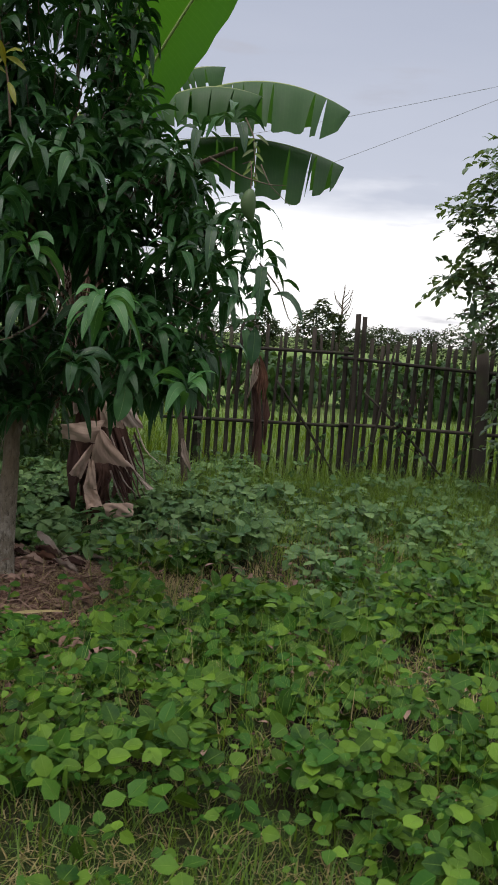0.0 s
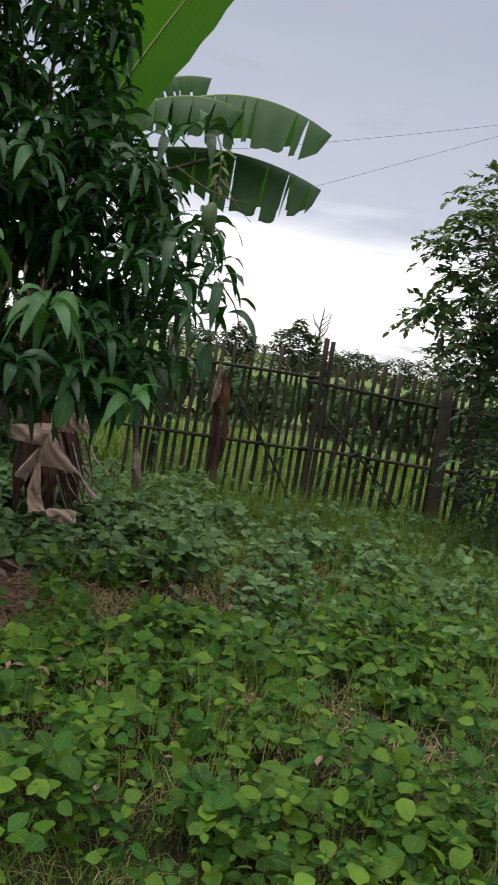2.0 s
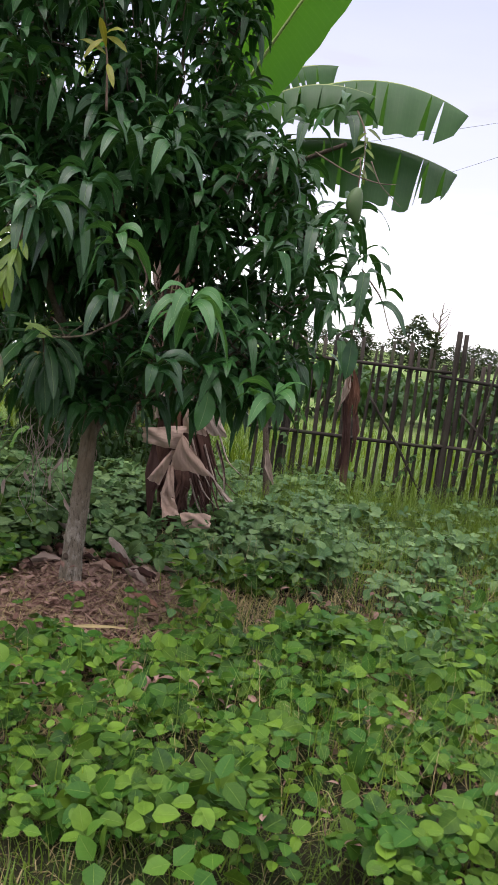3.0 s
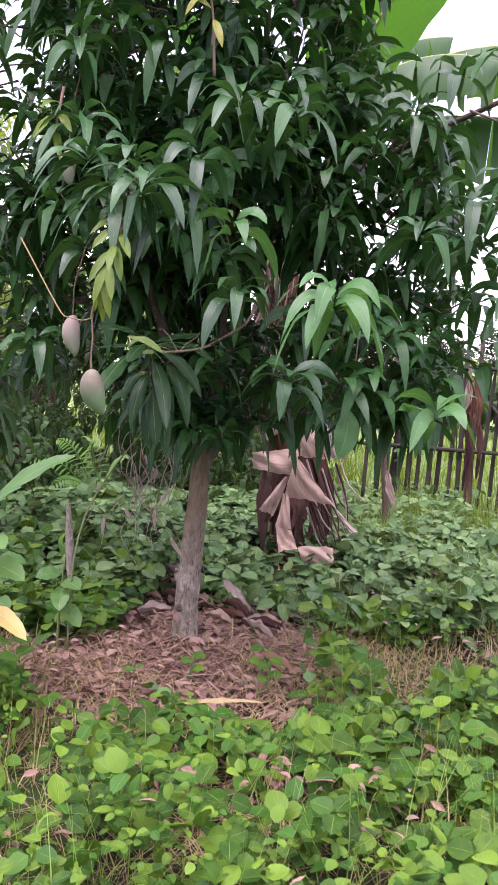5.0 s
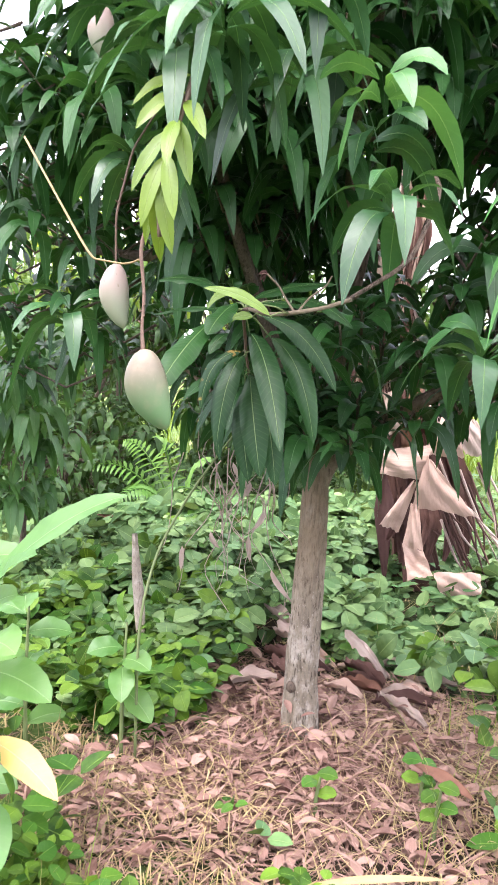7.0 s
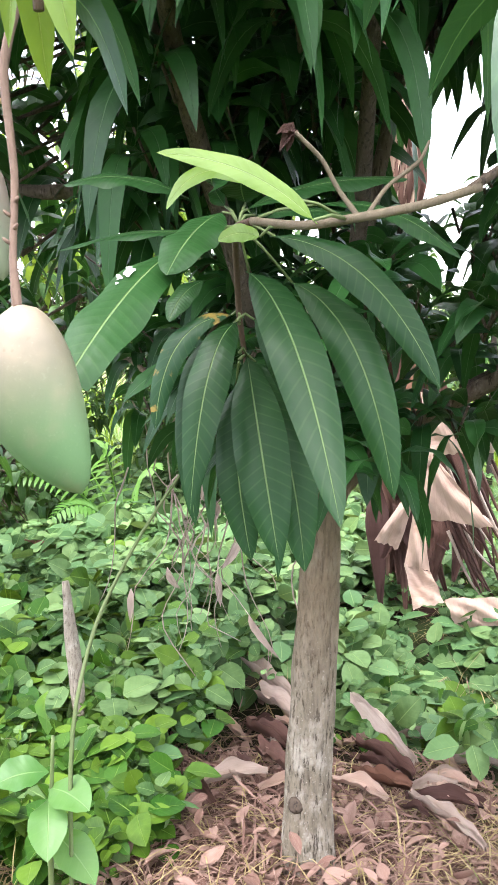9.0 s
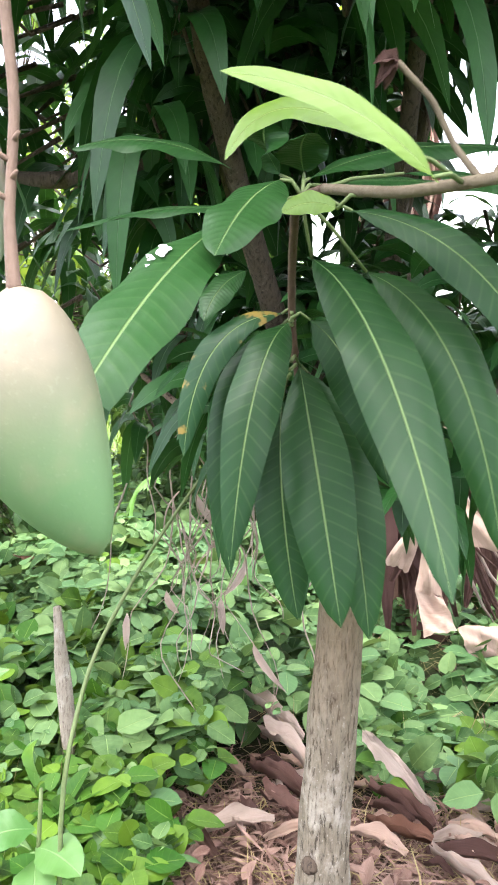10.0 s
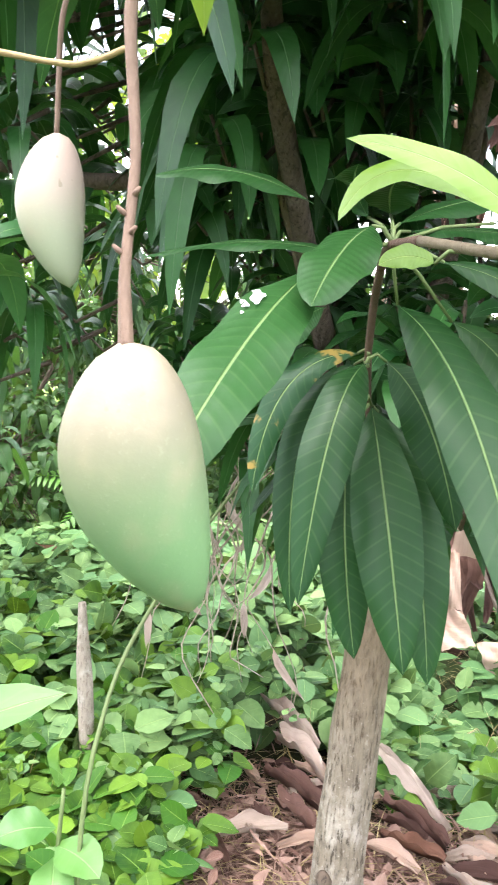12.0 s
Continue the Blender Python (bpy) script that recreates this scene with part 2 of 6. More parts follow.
M_BANANA = leaf_material("banana_leaf", (0.028, 0.11, 0.009), (0.05, 0.165, 0.015), (0.3, 0.4, 0.1), False, rough=0.6, amount=0.46, veins=60.0, gloss=0.06, vein_show=0.1)
M_CREEP = leaf_material("creeper_leaf", (0.012, 0.05, 0.005), (0.108, 0.2, 0.022), (0.13, 0.21, 0.035), False, veins=6.0, amount=0.12, rough=0.44, gloss=0.15, other=(0.028, 0.1, 0.014), vein_show=0.2, bias=1.2)
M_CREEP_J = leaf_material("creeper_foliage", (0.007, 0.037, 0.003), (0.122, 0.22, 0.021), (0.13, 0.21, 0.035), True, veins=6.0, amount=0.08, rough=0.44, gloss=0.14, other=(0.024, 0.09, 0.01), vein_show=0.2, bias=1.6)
# rear creeper: the leaves' pale sky sheen is mixed into these greyer greens
M_CREEP_BACK = leaf_material("broad_creeper_sky_sheen", (0.014, 0.052, 0.011), (0.185, 0.29, 0.105), (0.19, 0.28, 0.09), True, veins=6.0, amount=0.08, rough=0.44, gloss=0.14, other=(0.068, 0.148, 0.056), vein_show=0.2, bias=1.5)
M_BUSH_J = leaf_material("bush_foliage", (0.012, 0.042, 0.011), (0.055, 0.115, 0.028), (0.08, 0.14, 0.05), True, veins=6.0, gloss=0.25)
M_LIGHT_J = leaf_material("light_foliage", (0.04, 0.11, 0.015), (0.17, 0.27, 0.05), (0.18, 0.26, 0.08), True, veins=6.0, amount=0.35)
M_SAPLING_J = leaf_material("sapling_foliage", (0.018, 0.07, 0.016), (0.07, 0.17, 0.045), (0.12, 0.2, 0.07), True, gloss=0.4)
M_SHRUB_J = leaf_material("shrub_foliage", (0.02, 0.06, 0.025), (0.09, 0.15, 0.055), (0.12, 0.18, 0.06), True, veins=6.0, gloss=0.6, rough=0.36)
M_FERN = leaf_material("fern_frond", (0.06, 0.17, 0.025), (0.15, 0.28, 0.05), (0.16, 0.28, 0.07), False, veins=3.0, amount=0.35)
M_FAR = leaf_material("far_foliage", (0.016, 0.03, 0.014), (0.045, 0.065, 0.03), (0.05, 0.07, 0.04), True, veins=3.0, gloss=0.1)
M_GOLD = leaf_material("golden_young_leaf", (0.13, 0.17, 0.012), (0.24, 0.22, 0.02), (0.3, 0.3, 0.06), False, amount=0.25)
M_WEED = leaf_material("weed_leaf", (0.045, 0.14, 0.03), (0.11, 0.23, 0.055), (0.2, 0.32, 0.11), False, veins=8.0, amount=0.35)
M_YELLOW = leaf_material("yellowed_leaf", (0.42, 0.29, 0.06), (0.52, 0.38, 0.15), (0.55, 0.45, 0.22), False, amount=0.25)
M_GRASS = leaf_material("grass_blade", (0.03, 0.09, 0.006), (0.14, 0.225, 0.018), (0.12, 0.21, 0.02), True, veins=0.0, amount=0.25)
M_SEED = leaf_material("seeding_grass", (0.075, 0.155, 0.018), (0.17, 0.26, 0.045), (0.2, 0.3, 0.06), True, veins=0.0, amount=0.35)
M_STRAW = dry_leaf_material("dry_grass", (0.33, 0.25, 0.11), (0.46, 0.37, 0.19), (0.2, 0.14, 0.07), True)
M_LITTER = dry_leaf_material("fallen_leaves", (0.14, 0.07, 0.052), (0.37, 0.235, 0.185), (0.47, 0.35, 0.285), True, 0.06)
M_DRY = dry_leaf_material("dry_banana_leaf", (0.4, 0.27, 0.205), (0.53, 0.38, 0.3), (0.3, 0.19, 0.14), False)
M_DARKDRY = dry_leaf_material("rotting_banana_sheath", (0.06, 0.03, 0.026), (0.16, 0.085, 0.065), (0.03, 0.018, 0.016), False)
M_HUSK = dry_leaf_material("bleached_sheath", (0.33, 0.25, 0.2), (0.46, 0.36, 0.3), (0.2, 0.13, 0.1), False)
M_RED = dry_leaf_material("red_fallen_leaf", (0.13, 0.06, 0.045), (0.19, 0.095, 0.06), (0.22, 0.11, 0.075), False)
M_BARK = bark_material("mango_bark", (0.31, 0.26, 0.19), (0.62, 0.57, 0.49), (0.045, 0.034, 0.022), 0.75, 1.0, 0.42)
M_BARK_UP = bark_material("mango_limb_bark", (0.17, 0.125, 0.09), (0.28, 0.23, 0.18), (0.05, 0.038, 0.03), 0.2, 1.4)
M_BARK_MID = bark_material("mango_bark_upper", (0.27, 0.2, 0.14), (0.4, 0.33, 0.26), (0.08, 0.055, 0.04), 0.3)
M_TWIG = plain_material("twig_bark", (0.045, 0.034, 0.02), (0.17, 0.135, 0.09), 260.0, 0.75, (1, 1, 0.3))
M_DARKTWIG = plain_material("dark_shoot_bark", (0.03, 0.018, 0.012), (0.1, 0.06, 0.04), 260.0, 0.7, (1, 1, 0.3))
M_TENDRIL = plain_material("pale_flower_stalk", (0.16, 0.11, 0.05), (0.3, 0.22, 0.1), 260.0, 0.65, (1, 1, 0.4))
M_SHOOT = plain_material("fruit_stalk", (0.06, 0.036, 0.025), (0.175, 0.115, 0.082), 300.0, 0.65, (1, 1, 0.4))
M_GREENSTEM = plain_material("green_stem", (0.07, 0.11, 0.035), (0.14, 0.17, 0.07), 90.0, 0.6)
M_STAKE = bark_material("bleached_stake", (0.42, 0.36, 0.29), (0.6, 0.55, 0.47), (0.2, 0.16, 0.12), 0.5, 1.5)
M_SLAT = slat_material()
M_MANGO = mango_material("mango_skin", (0.138, 0.12, 0.082), (0.1, 0.178, 0.078), (0.3, 0.21, 0.15))
M_MANGO_PINK = mango_material("mango_skin_pink", (0.25, 0.19, 0.155), (0.17, 0.19, 0.12), (0.25, 0.17, 0.14))
M_MANGO_GREEN = mango_material("mango_skin_green", (0.07, 0.115, 0.04), (0.055, 0.1, 0.032), (0.1, 0.12, 0.05))
M_GROUND = ground_material()
M_WHITE = plain_material("dried_droppings", (0.7, 0.7, 0.68), (0.85, 0.85, 0.83), 200.0, 0.7)
M_CABLE = plain_material("cable_sheath", (0.2, 0.2, 0.22), (0.28, 0.28, 0.3), 60.0, 0.6)


# ---- mesh helpers ----
def unit(v):
    v = np.asarray(v, float)
    return v / max(np.linalg.norm(v), 1e-9)


class Build:
    """Collects vertices, faces and UVs, and makes one mesh of them."""

    def __init__(self):
        self.v, self.f, self.uv, self.n = [], [], [], 0

    def add(self, verts, faces, uv=None):
        self.v.append(np.asarray(verts, float))
        self.f.extend(tuple(i + self.n for i in q) for q in faces)
        self.uv.append(np.asarray(uv, float) if uv is not None else np.zeros((len(verts), 2)))
        self.n += len(verts)

    def grid(self, p, uv=None, wrap=False):
        """p: rows x columns x 3."""
        a, b = p.shape[:2]
        c = b if wrap else b - 1
        faces = [(i * b + j, i * b + (j + 1) % b, (i + 1) * b + (j + 1) % b, (i + 1) * b + j) for i in range(a - 1) for j in range(c)]
        if uv is None:
            uv = np.stack(np.meshgrid(np.linspace(0, 1, b), np.linspace(0, 1, a)), -1)
        self.add(p.reshape(-1, 3), faces, uv.reshape(-1, 2))

    def mesh(self, name, material, smooth=True):
        me = bpy.data.meshes.new(name)
        v = np.concatenate(self.v)
        me.from_pydata(v.tolist(), [], self.f)
        idx = np.empty(len(me.loops), np.int32)
        me.loops.foreach_get("vertex_index", idx)
        layer = me.uv_layers.new(name="UVMap")
        layer.data.foreach_set("uv", np.concatenate(self.uv)[idx].ravel())
        me.polygons.foreach_set("use_smooth", [smooth] * len(me.polygons))
        me.materials.append(material)
        me.update()
        return me


def part(name, b, material, parent=None, label="", smooth=True):
    ob = new(name, b.mesh(name, material, smooth) if isinstance(b, Build) else b)
    if parent is not None:
        ob.parent = parent
    return tagged(ob, label)


def thing(name, label, category, group="", kind="", at=(0, 0, 0)):
    ob = new(name)
    ob.empty_display_size = 0.1
    return tagged(ob, label, category, group, kind)


def bezier(b, c, t, n):
    s = np.linspace(0, 1, n + 1)[:, None]
    b, c, t = (np.asarray(x, float) for x in (b, c, t))
    return (1 - s) ** 2 * b + 2 * s * (1 - s) * c + s**2 * t, 2 * (1 - s) * (c - b) + 2 * s * (t - c)


def lance(s, peak=0.45, sharp=0.85, stalk=0.05):
    """Half-width of a leaf along its length, 0 to 1."""
    q = np.clip((s - stalk) / (1 - stalk), 0, 1)
    w = np.sin(np.pi * q ** (np.log(0.5) / np.log(peak))) ** sharp
    return np.maximum(w, 0.05 * (1 - q))


def leaf(b, base, ctrl, tip, width, face, nl=8, nw=4, fold=0.25, wavy=0.03, peak=0.45, twist=0.0, seed=0.0, cut=1.0, roll=0.0, sharp=0.7):
    """A blade along a curved spine; face: the way its upper side looks; fold: how far the halves rise from the midrib."""
    p, tan = bezier(base, ctrl, tip, nl)
    s = np.linspace(0, 1, nl + 1)
    t = tan / np.maximum(np.linalg.norm(tan, axis=1), 1e-9)[:, None]
    side = np.cross(t, np.asarray(face, float))
    side /= np.maximum(np.linalg.norm(side, axis=1), 1e-6)[:, None]
    nor = np.cross(side, t)
    ang = twist * (s - 0.3)
    side, nor = side * np.cos(ang)[:, None] + nor * np.sin(ang)[:, None], nor * np.cos(ang)[:, None] - side * np.sin(ang)[:, None]
    half = lance(s * cut, peak, sharp) * width / 2
    u = np.linspace(-1, 1, nw + 1)
    length = np.linalg.norm(np.asarray(tip, float) - np.asarray(base, float))
    out = p[:, None, :] + side[:, None, :] * (half[:, None] * u)[..., None]
    lift = half[:, None] * (fold * np.abs(u) - roll * u**2) + wavy * half[:, None] * np.abs(u) ** 2 * np.sin(s[:, None] * 17 + seed + (u > 0) * 2.0) * 4
    out = out + nor[:, None, :] * lift[..., None]
    uv = np.stack(np.broadcast_arrays(((u + 1) / 2)[None, :], s[:, None]), -1)
    b.grid(out, uv)


def tube(b, pts, radii, seg=8, rough=0.0, rnd=None, smooth_n=0, caps=True):
    """A round bar through points; rough: how far its skin wanders, as a part of the radius."""
    pts, radii = np.asarray(pts, float), np.asarray(radii, float)
    if smooth_n:
        k = np.linspace(0, 1, len(pts))
        fine = np.linspace(0, 1, smooth_n)
        q = np.stack([np.interp(fine, k, pts[:, a]) for a in range(3)], -1)
        for _ in range(max(1, smooth_n // (2 * len(pts)))):
            q[1:-1] = (q[:-2] + 2 * q[1:-1] + q[2:]) / 4
        pts, radii = q, np.interp(fine, k, radii)
    tan = np.gradient(pts, axis=0)
    tan /= np.maximum(np.linalg.norm(tan, axis=1), 1e-9)[:, None]
    ref = np.array([1.0, 0.0, 0.0]) if abs(tan[0][0]) < 0.8 else np.array([0, 1.0, 0])
    rows = []
    ang = np.linspace(0, 2 * np.pi, seg, endpoint=False)
    for i, (p, t, r) in enumerate(zip(pts, tan, radii)):
        a = unit(np.cross(t, ref))
        c = np.cross(t, a)
        rr = np.full(seg, r)
        if rough:
            rr = np.array([r * (1 + rough * noise.noise(Vector((math.cos(x) * 2.5, math.sin(x) * 2.5, p[2] * 9 + p[0] * 3)))) for x in ang])
        rows.append(p + np.outer(np.cos(ang) * rr, a) + np.outer(np.sin(ang) * rr, c))
        ref = -c
    rows = np.array(rows)
    b.grid(rows, None, wrap=True)
    if caps:
        n = len(rows) * seg
        b.f.append(tuple(b.n - n + j for j in reversed(range(seg))))
        b.f.append(tuple(b.n - seg + j for j in range(seg)))


def scatter(b, template, uv, faces, pos, yaw, tilt, tiltdir, size):
    """Many copies of a small flat template (x across, y along, z up), joined."""
    n, m = len(pos), len(template)
    cy, sy = np.cos(yaw), np.sin(yaw)
    v = template[None] * size[:, None, None]
    # turn round z, then tip over about a level axis
    x = v[..., 0] * cy[:, None] - v[..., 1] * sy[:, None]
    y = v[..., 0] * sy[:, None] + v[..., 1] * cy[:, None]
    z = v[..., 2]
    ca, sa = np.cos(tiltdir)[:, None], np.sin(tiltdir)[:, None]
    along, over = x * ca + y * sa, -x * sa + y * ca
    ct, st = np.cos(tilt)[:, None], np.sin(tilt)[:, None]
    along, z = along * ct + z * st, -along * st + z * ct
    x, y = along * ca - over * sa, along * sa + over * ca
    out = np.stack([x, y, z], -1) + pos[:, None, :]
    idx = (np.asarray(faces)[None] + (np.arange(n) * m)[:, None, None]).reshape(-1, len(faces[0]))
    b.v.append(out.reshape(-1, 3))
    b.f.extend(map(tuple, (idx + b.n).tolist()))
    b.uv.append(np.tile(uv, (n, 1)))
    b.n += n * m


def leaf_template(nl, nw, peak, ratio, fold=0.2, droop=0.2, sharp=0.8):
    """A unit leaf along +y, lying flat with its tip hanging."""
    s, u = np.linspace(0, 1, nl + 1), np.linspace(-1, 1, nw + 1)
    half = lance(s, peak, sharp, 0.0) * ratio / 2
    x = half[:, None] * u
    y = np.broadcast_to(s[:, None], x.shape)
    z = np.abs(x) * fold - droop * s[:, None] ** 2
    uv = np.stack(np.broadcast_arrays(((u + 1) / 2)[None, :], s[:, None]), -1).reshape(-1, 2)
    w = nw + 1
    faces = [(i * w + j, i * w + j + 1, (i + 1) * w + j + 1, (i + 1) * w + j) for i in range(nl) for j in range(nw)]
    return np.stack([x, y, z], -1).reshape(-1, 3), uv, faces


R = np.random.RandomState(7)


# ---- ground ----
def height(x, y):
    """The lie of the yard: a little higher near the walk, a mound of litter round the tree."""
    x, y = np.asarray(x, float), np.asarray(y, float)
    near = 0.1 * (1 - np.clip((y - 2.2) / 2.0, 0, 1) ** 2 * (3 - 2 * np.clip((y - 2.2) / 2.0, 0, 1)))
    near = near * np.clip((x + 1.3) / 0.8, 0, 1)
    mound = 0.05 * np.exp(-(((x + 1.1) / 0.55) ** 2 + ((y - 4.1) / 0.5) ** 2))
    return near + mound + 0.015 * np.sin(x * 3.1 + 1) * np.sin(y * 2.7)


def build_ground():
    def axis(lo, hi, n):
        far = np.array([1.5, 4, 9, 20, 45, 100, 250, 700])
        return np.r_[(lo - far)[::-1], np.linspace(lo, hi, n), hi + far]

    xs, ys = axis(-7, 6, 105), axis(-3, 11, 113)
    X, Y = np.meshgrid(xs, ys)
    inside = np.clip(1 - np.maximum(np.abs(X + 0.5) - 6.5, np.abs(Y - 4) - 7) / 4, 0, 1)
    Zs = height(np.clip(X, -8, 7), np.clip(Y, -4, 12)) * inside + 0.006 * R.randn(*X.shape) * (inside >= 1)
    b = Build()
    b.grid(np.stack([X, Y, Zs], -1))
    tagged(part("ground", b, M_GROUND), "brown soil and rough turf reaching to the horizon", "ground", kind="structure")


build_ground()


# ---- fence ----
def build_fence():
    y0 = 8.3
    fence = thing("bamboo_fence", "old grey-brown bamboo slat fence with gaps and uneven tops", "fence")
    x, n = -0.85, 0
    while x < 4.6:
        b = Build()
        top = 1.34 + R.uniform(-0.08, 0.07)
        if 0.62 < x < 0.72:
            top -= 0.03
        lean, w = R.normal(0.0, 0.02), R.uniform(0.017, 0.026)
        pts = [(x - lean * 0.5, y0 + R.uniform(-0.01, 0.01), -0.1), (x + R.normal(0, 0.006), y0, 0.6), (x + lean, y0 + R.uniform(-0.02, 0.02), top)]
        tube(b, pts, [w, w * R.uniform(0.9, 1.05), w * R.uniform(0.75, 1.0)], 6, 0.12, smooth_n=7)
        part("slat", b, M_SLAT, fence)
        x += R.uniform(0.07, 0.098)
        n += 1
    for pts in (
        [(-0.95, y0 - 0.04, 0.49), (-0.3, y0 - 0.045, 0.505), (0.78, y0 - 0.04, 0.53)],
        [(0.7, y0 - 0.07, 0.55), (2.1, y0 - 0.045, 0.55), (4.7, y0 - 0.04, 0.52)],
        [(-0.95, y0 - 0.04, 1.16), (-0.5, y0 - 0.045, 1.17), (0.78, y0 - 0.04, 1.19)],
        [(0.66, y0 - 0.07, 1.15), (2.0, y0 - 0.045, 1.1), (4.7, y0 - 0.04, 1.12)],
    ):
        b = Build()
        tube(b, pts, [0.015, 0.018, 0.014], 7, 0.1, smooth_n=14)
        part("rail", b, M_SLAT, fence)
    for p0, p1, r in (((0.8, 8.24), (0.785, 1.55), 0.026), ((0.86, 8.25), (0.845, 1.53), 0.022), ((1.99, 8.22), (1.92, 1.31), 0.06), ((2.2, 8.22), (2.17, 1.28), 0.05), ((-0.62, 8.36), (-0.6, 1.42), 0.04), ((3.5, 8.22), (3.52, 1.35), 0.05)):
        b = Build()
        tube(b, [(*p0, -0.1), ((p0[0] + p1[0]) / 2 + 0.01, p0[1], 0.7), (p1[0], p0[1], p1[1])], [r * 1.1, r, r * 0.9], 8, 0.15, smooth_n=9)
        part("post", b, M_SLAT, fence)
    for a, c in (((0.1, 0.9), (0.7, 0.05)), ((0.98, 0.15), (1.14, 1.3)), ((0.9, 0.85), (1.7, 0.1))):
        b = Build()
        tube(b, [(a[0], 8.22, a[1]), ((a[0] + c[0]) / 2, 8.215, (a[1] + c[1]) / 2 + 0.03), (c[0], 8.22, c[1])], [0.012, 0.014, 0.01], 6, 0.15, smooth_n=8)
        part("brace", b, M_SLAT, fence)


build_fence()


def climber():
    """A leafy vine that has grown through the slats."""
    ob = thing("fence_vine", "thin leafy vine climbing through the bamboo slats", "vine")
    vr = np.random.RandomState(5)
    fo = Build()
    for x0, n in ((0.95, 7), (1.25, 9), (1.5, 9), (1.75, 9), (-0.35, 6), (0.35, 5)):
        q = np.array([x0, 8.2, 0.05])
        path = [q]
        for k in range(n):
            q = q + (vr.normal(0.01, 0.06), vr.normal(0, 0.012), vr.uniform(0.05, 0.14))
            q[1] = np.clip(q[1], 8.14, 8.22)
            path.append(q)
            for _ in range(3):
                way = unit(vr.normal(0, 1, 3) + (0, -0.5, 0))
                ln = vr.uniform(0.035, 0.07)
                leaf(fo, q, q + way * ln * 0.5 + (0, 0, 0.01), q + way * ln + (0, 0, -0.02), ln * 0.7, unit((vr.normal(0, 0.4), -0.7, 0.6)), 4, 2, 0.2, 0.02, 0.4)
        stems = Build()
        tube(stems, path, [0.004] * len(path), 5)
        part("stem", stems, M_BARK_UP, ob)
    tagged(part("foliage", fo, M_BUSH_J, ob), kind="stuff")


climber()


# ---- main mango tree ----
tree = thing("mango_tree", "young mango tree with pale trunk, drooping dark green leaves and fruit", "tree")


def limb(pts, radii, name="limb", material=None, seg=9, rough=0.12, parent=tree):
    b = Build()
    tube(b, pts, radii, seg, rough, smooth_n=5 * len(pts))
    return part(name, b, material or M_BARK_UP, parent)


tb = Build()
tube(tb, [(-1.1, 4.12, -0.08), (-1.1, 4.12, 0.05), (-1.102, 4.12, 0.2), (-1.096, 4.12, 0.45), (-1.09, 4.12, 0.62), (-1.087, 4.12, 0.74), (-1.085, 4.12, 0.84)], [0.064, 0.054, 0.046, 0.042, 0.039, 0.036, 0.028], 24, 0.16, smooth_n=44)
part("trunk", tb, M_BARK, tree, "pale grey trunk with dark cracks")
kb = Build()
tube(kb, [(-1.118, 4.083, 0.2), (-1.12, 4.074, 0.2), (-1.121, 4.068, 0.2)], [0.017, 0.015, 0.006], 10, 0.2)
part("knot", kb, M_BARK_UP, tree)
BOUGHS = [
    [(-1.085, 4.12, 0.74), (-1.06, 4.14, 0.82), (-0.98, 4.18, 0.9), (-0.84, 4.2, 0.99), (-0.6, 4.1, 1.12), (-0.35, 3.85, 1.2)],
    [(-1.086, 4.12, 0.74), (-1.08, 4.13, 0.86), (-1.07, 4.18, 1.0), (-1.05, 4.28, 1.25), (-0.95, 4.35, 1.8), (-0.9, 4.3, 2.6)],
    [(-1.09, 4.12, 0.74), (-1.11, 4.11, 0.85), (-1.16, 4.08, 1.0), (-1.3, 4.05, 1.4), (-1.5, 4.0, 1.9), (-1.6, 4.0, 2.5)],
    [(-1.07, 4.18, 1.0), (-1.02, 4.05, 1.3), (-0.98, 3.85, 1.6), (-0.88, 3.6, 1.8)],
    [(-1.3, 4.05, 1.4), (-1.6, 4.1, 1.35), (-1.95, 4.2, 1.4), (-2.2, 4.3, 1.5)],
    [(-0.98, 4.33, 1.62), (-0.7, 4.22, 1.85), (-0.35, 4.0, 2.0), (-0.1, 3.75, 2.06)],
    [(-1.2, 4.08, 1.1), (-1.25, 3.8, 1.45), (-1.2, 3.45, 1.7), (-1.08, 3.2, 1.72)],
    [(-0.84, 4.2, 0.99), (-0.5, 4.3, 1.2), (-0.2, 4.2, 1.5)],
    [(-1.095, 4.13, 0.77), (-1.17, 4.25, 0.83), (-1.3, 4.34, 0.87), (-1.46, 4.4, 0.94), (-1.62, 4.5, 1.02)],
]
for q in BOUGHS:
    low = q[0][2] < 0.75 or len(q) == 5
    limb(q, np.linspace(0.027 if len(q) > 5 else 0.013, 0.009 if len(q) > 5 else 0.006, len(q)) if low else np.linspace(0.018, 0.008, len(q)), material=M_BARK_MID if low else None)

# the shoot that hangs close to the camera
TWIG_A = [(-0.895, 3.118, 1.212), (-0.911, 3.122, 1.232), (-0.922, 3.117, 1.253), (-0.94, 3.109, 1.27)]
TWIG_B = [(-0.89, 3.114, 1.213), (-0.88, 3.142, 1.236), (-0.858, 3.162, 1.256), (-0.853, 3.176, 1.272)]
limb([(-0.98, 3.85, 1.6), (-0.85, 3.68, 1.58), (-0.72, 3.45, 1.45), (-0.74, 3.24, 1.3), (-0.822, 3.148, 1.234)], [0.006, 0.005, 0.0045, 0.004, 0.0034], "branch", M_BARK_UP, 8)
limb([(-0.815, 3.152, 1.236), (-0.85, 3.128, 1.222), (-0.89, 3.113, 1.213), (-0.936, 3.128, 1.208), (-0.985, 3.17, 1.216)], [0.0034, 0.0034, 0.0036, 0.0037, 0.0034], "branch", M_TWIG, 9, 0.3)
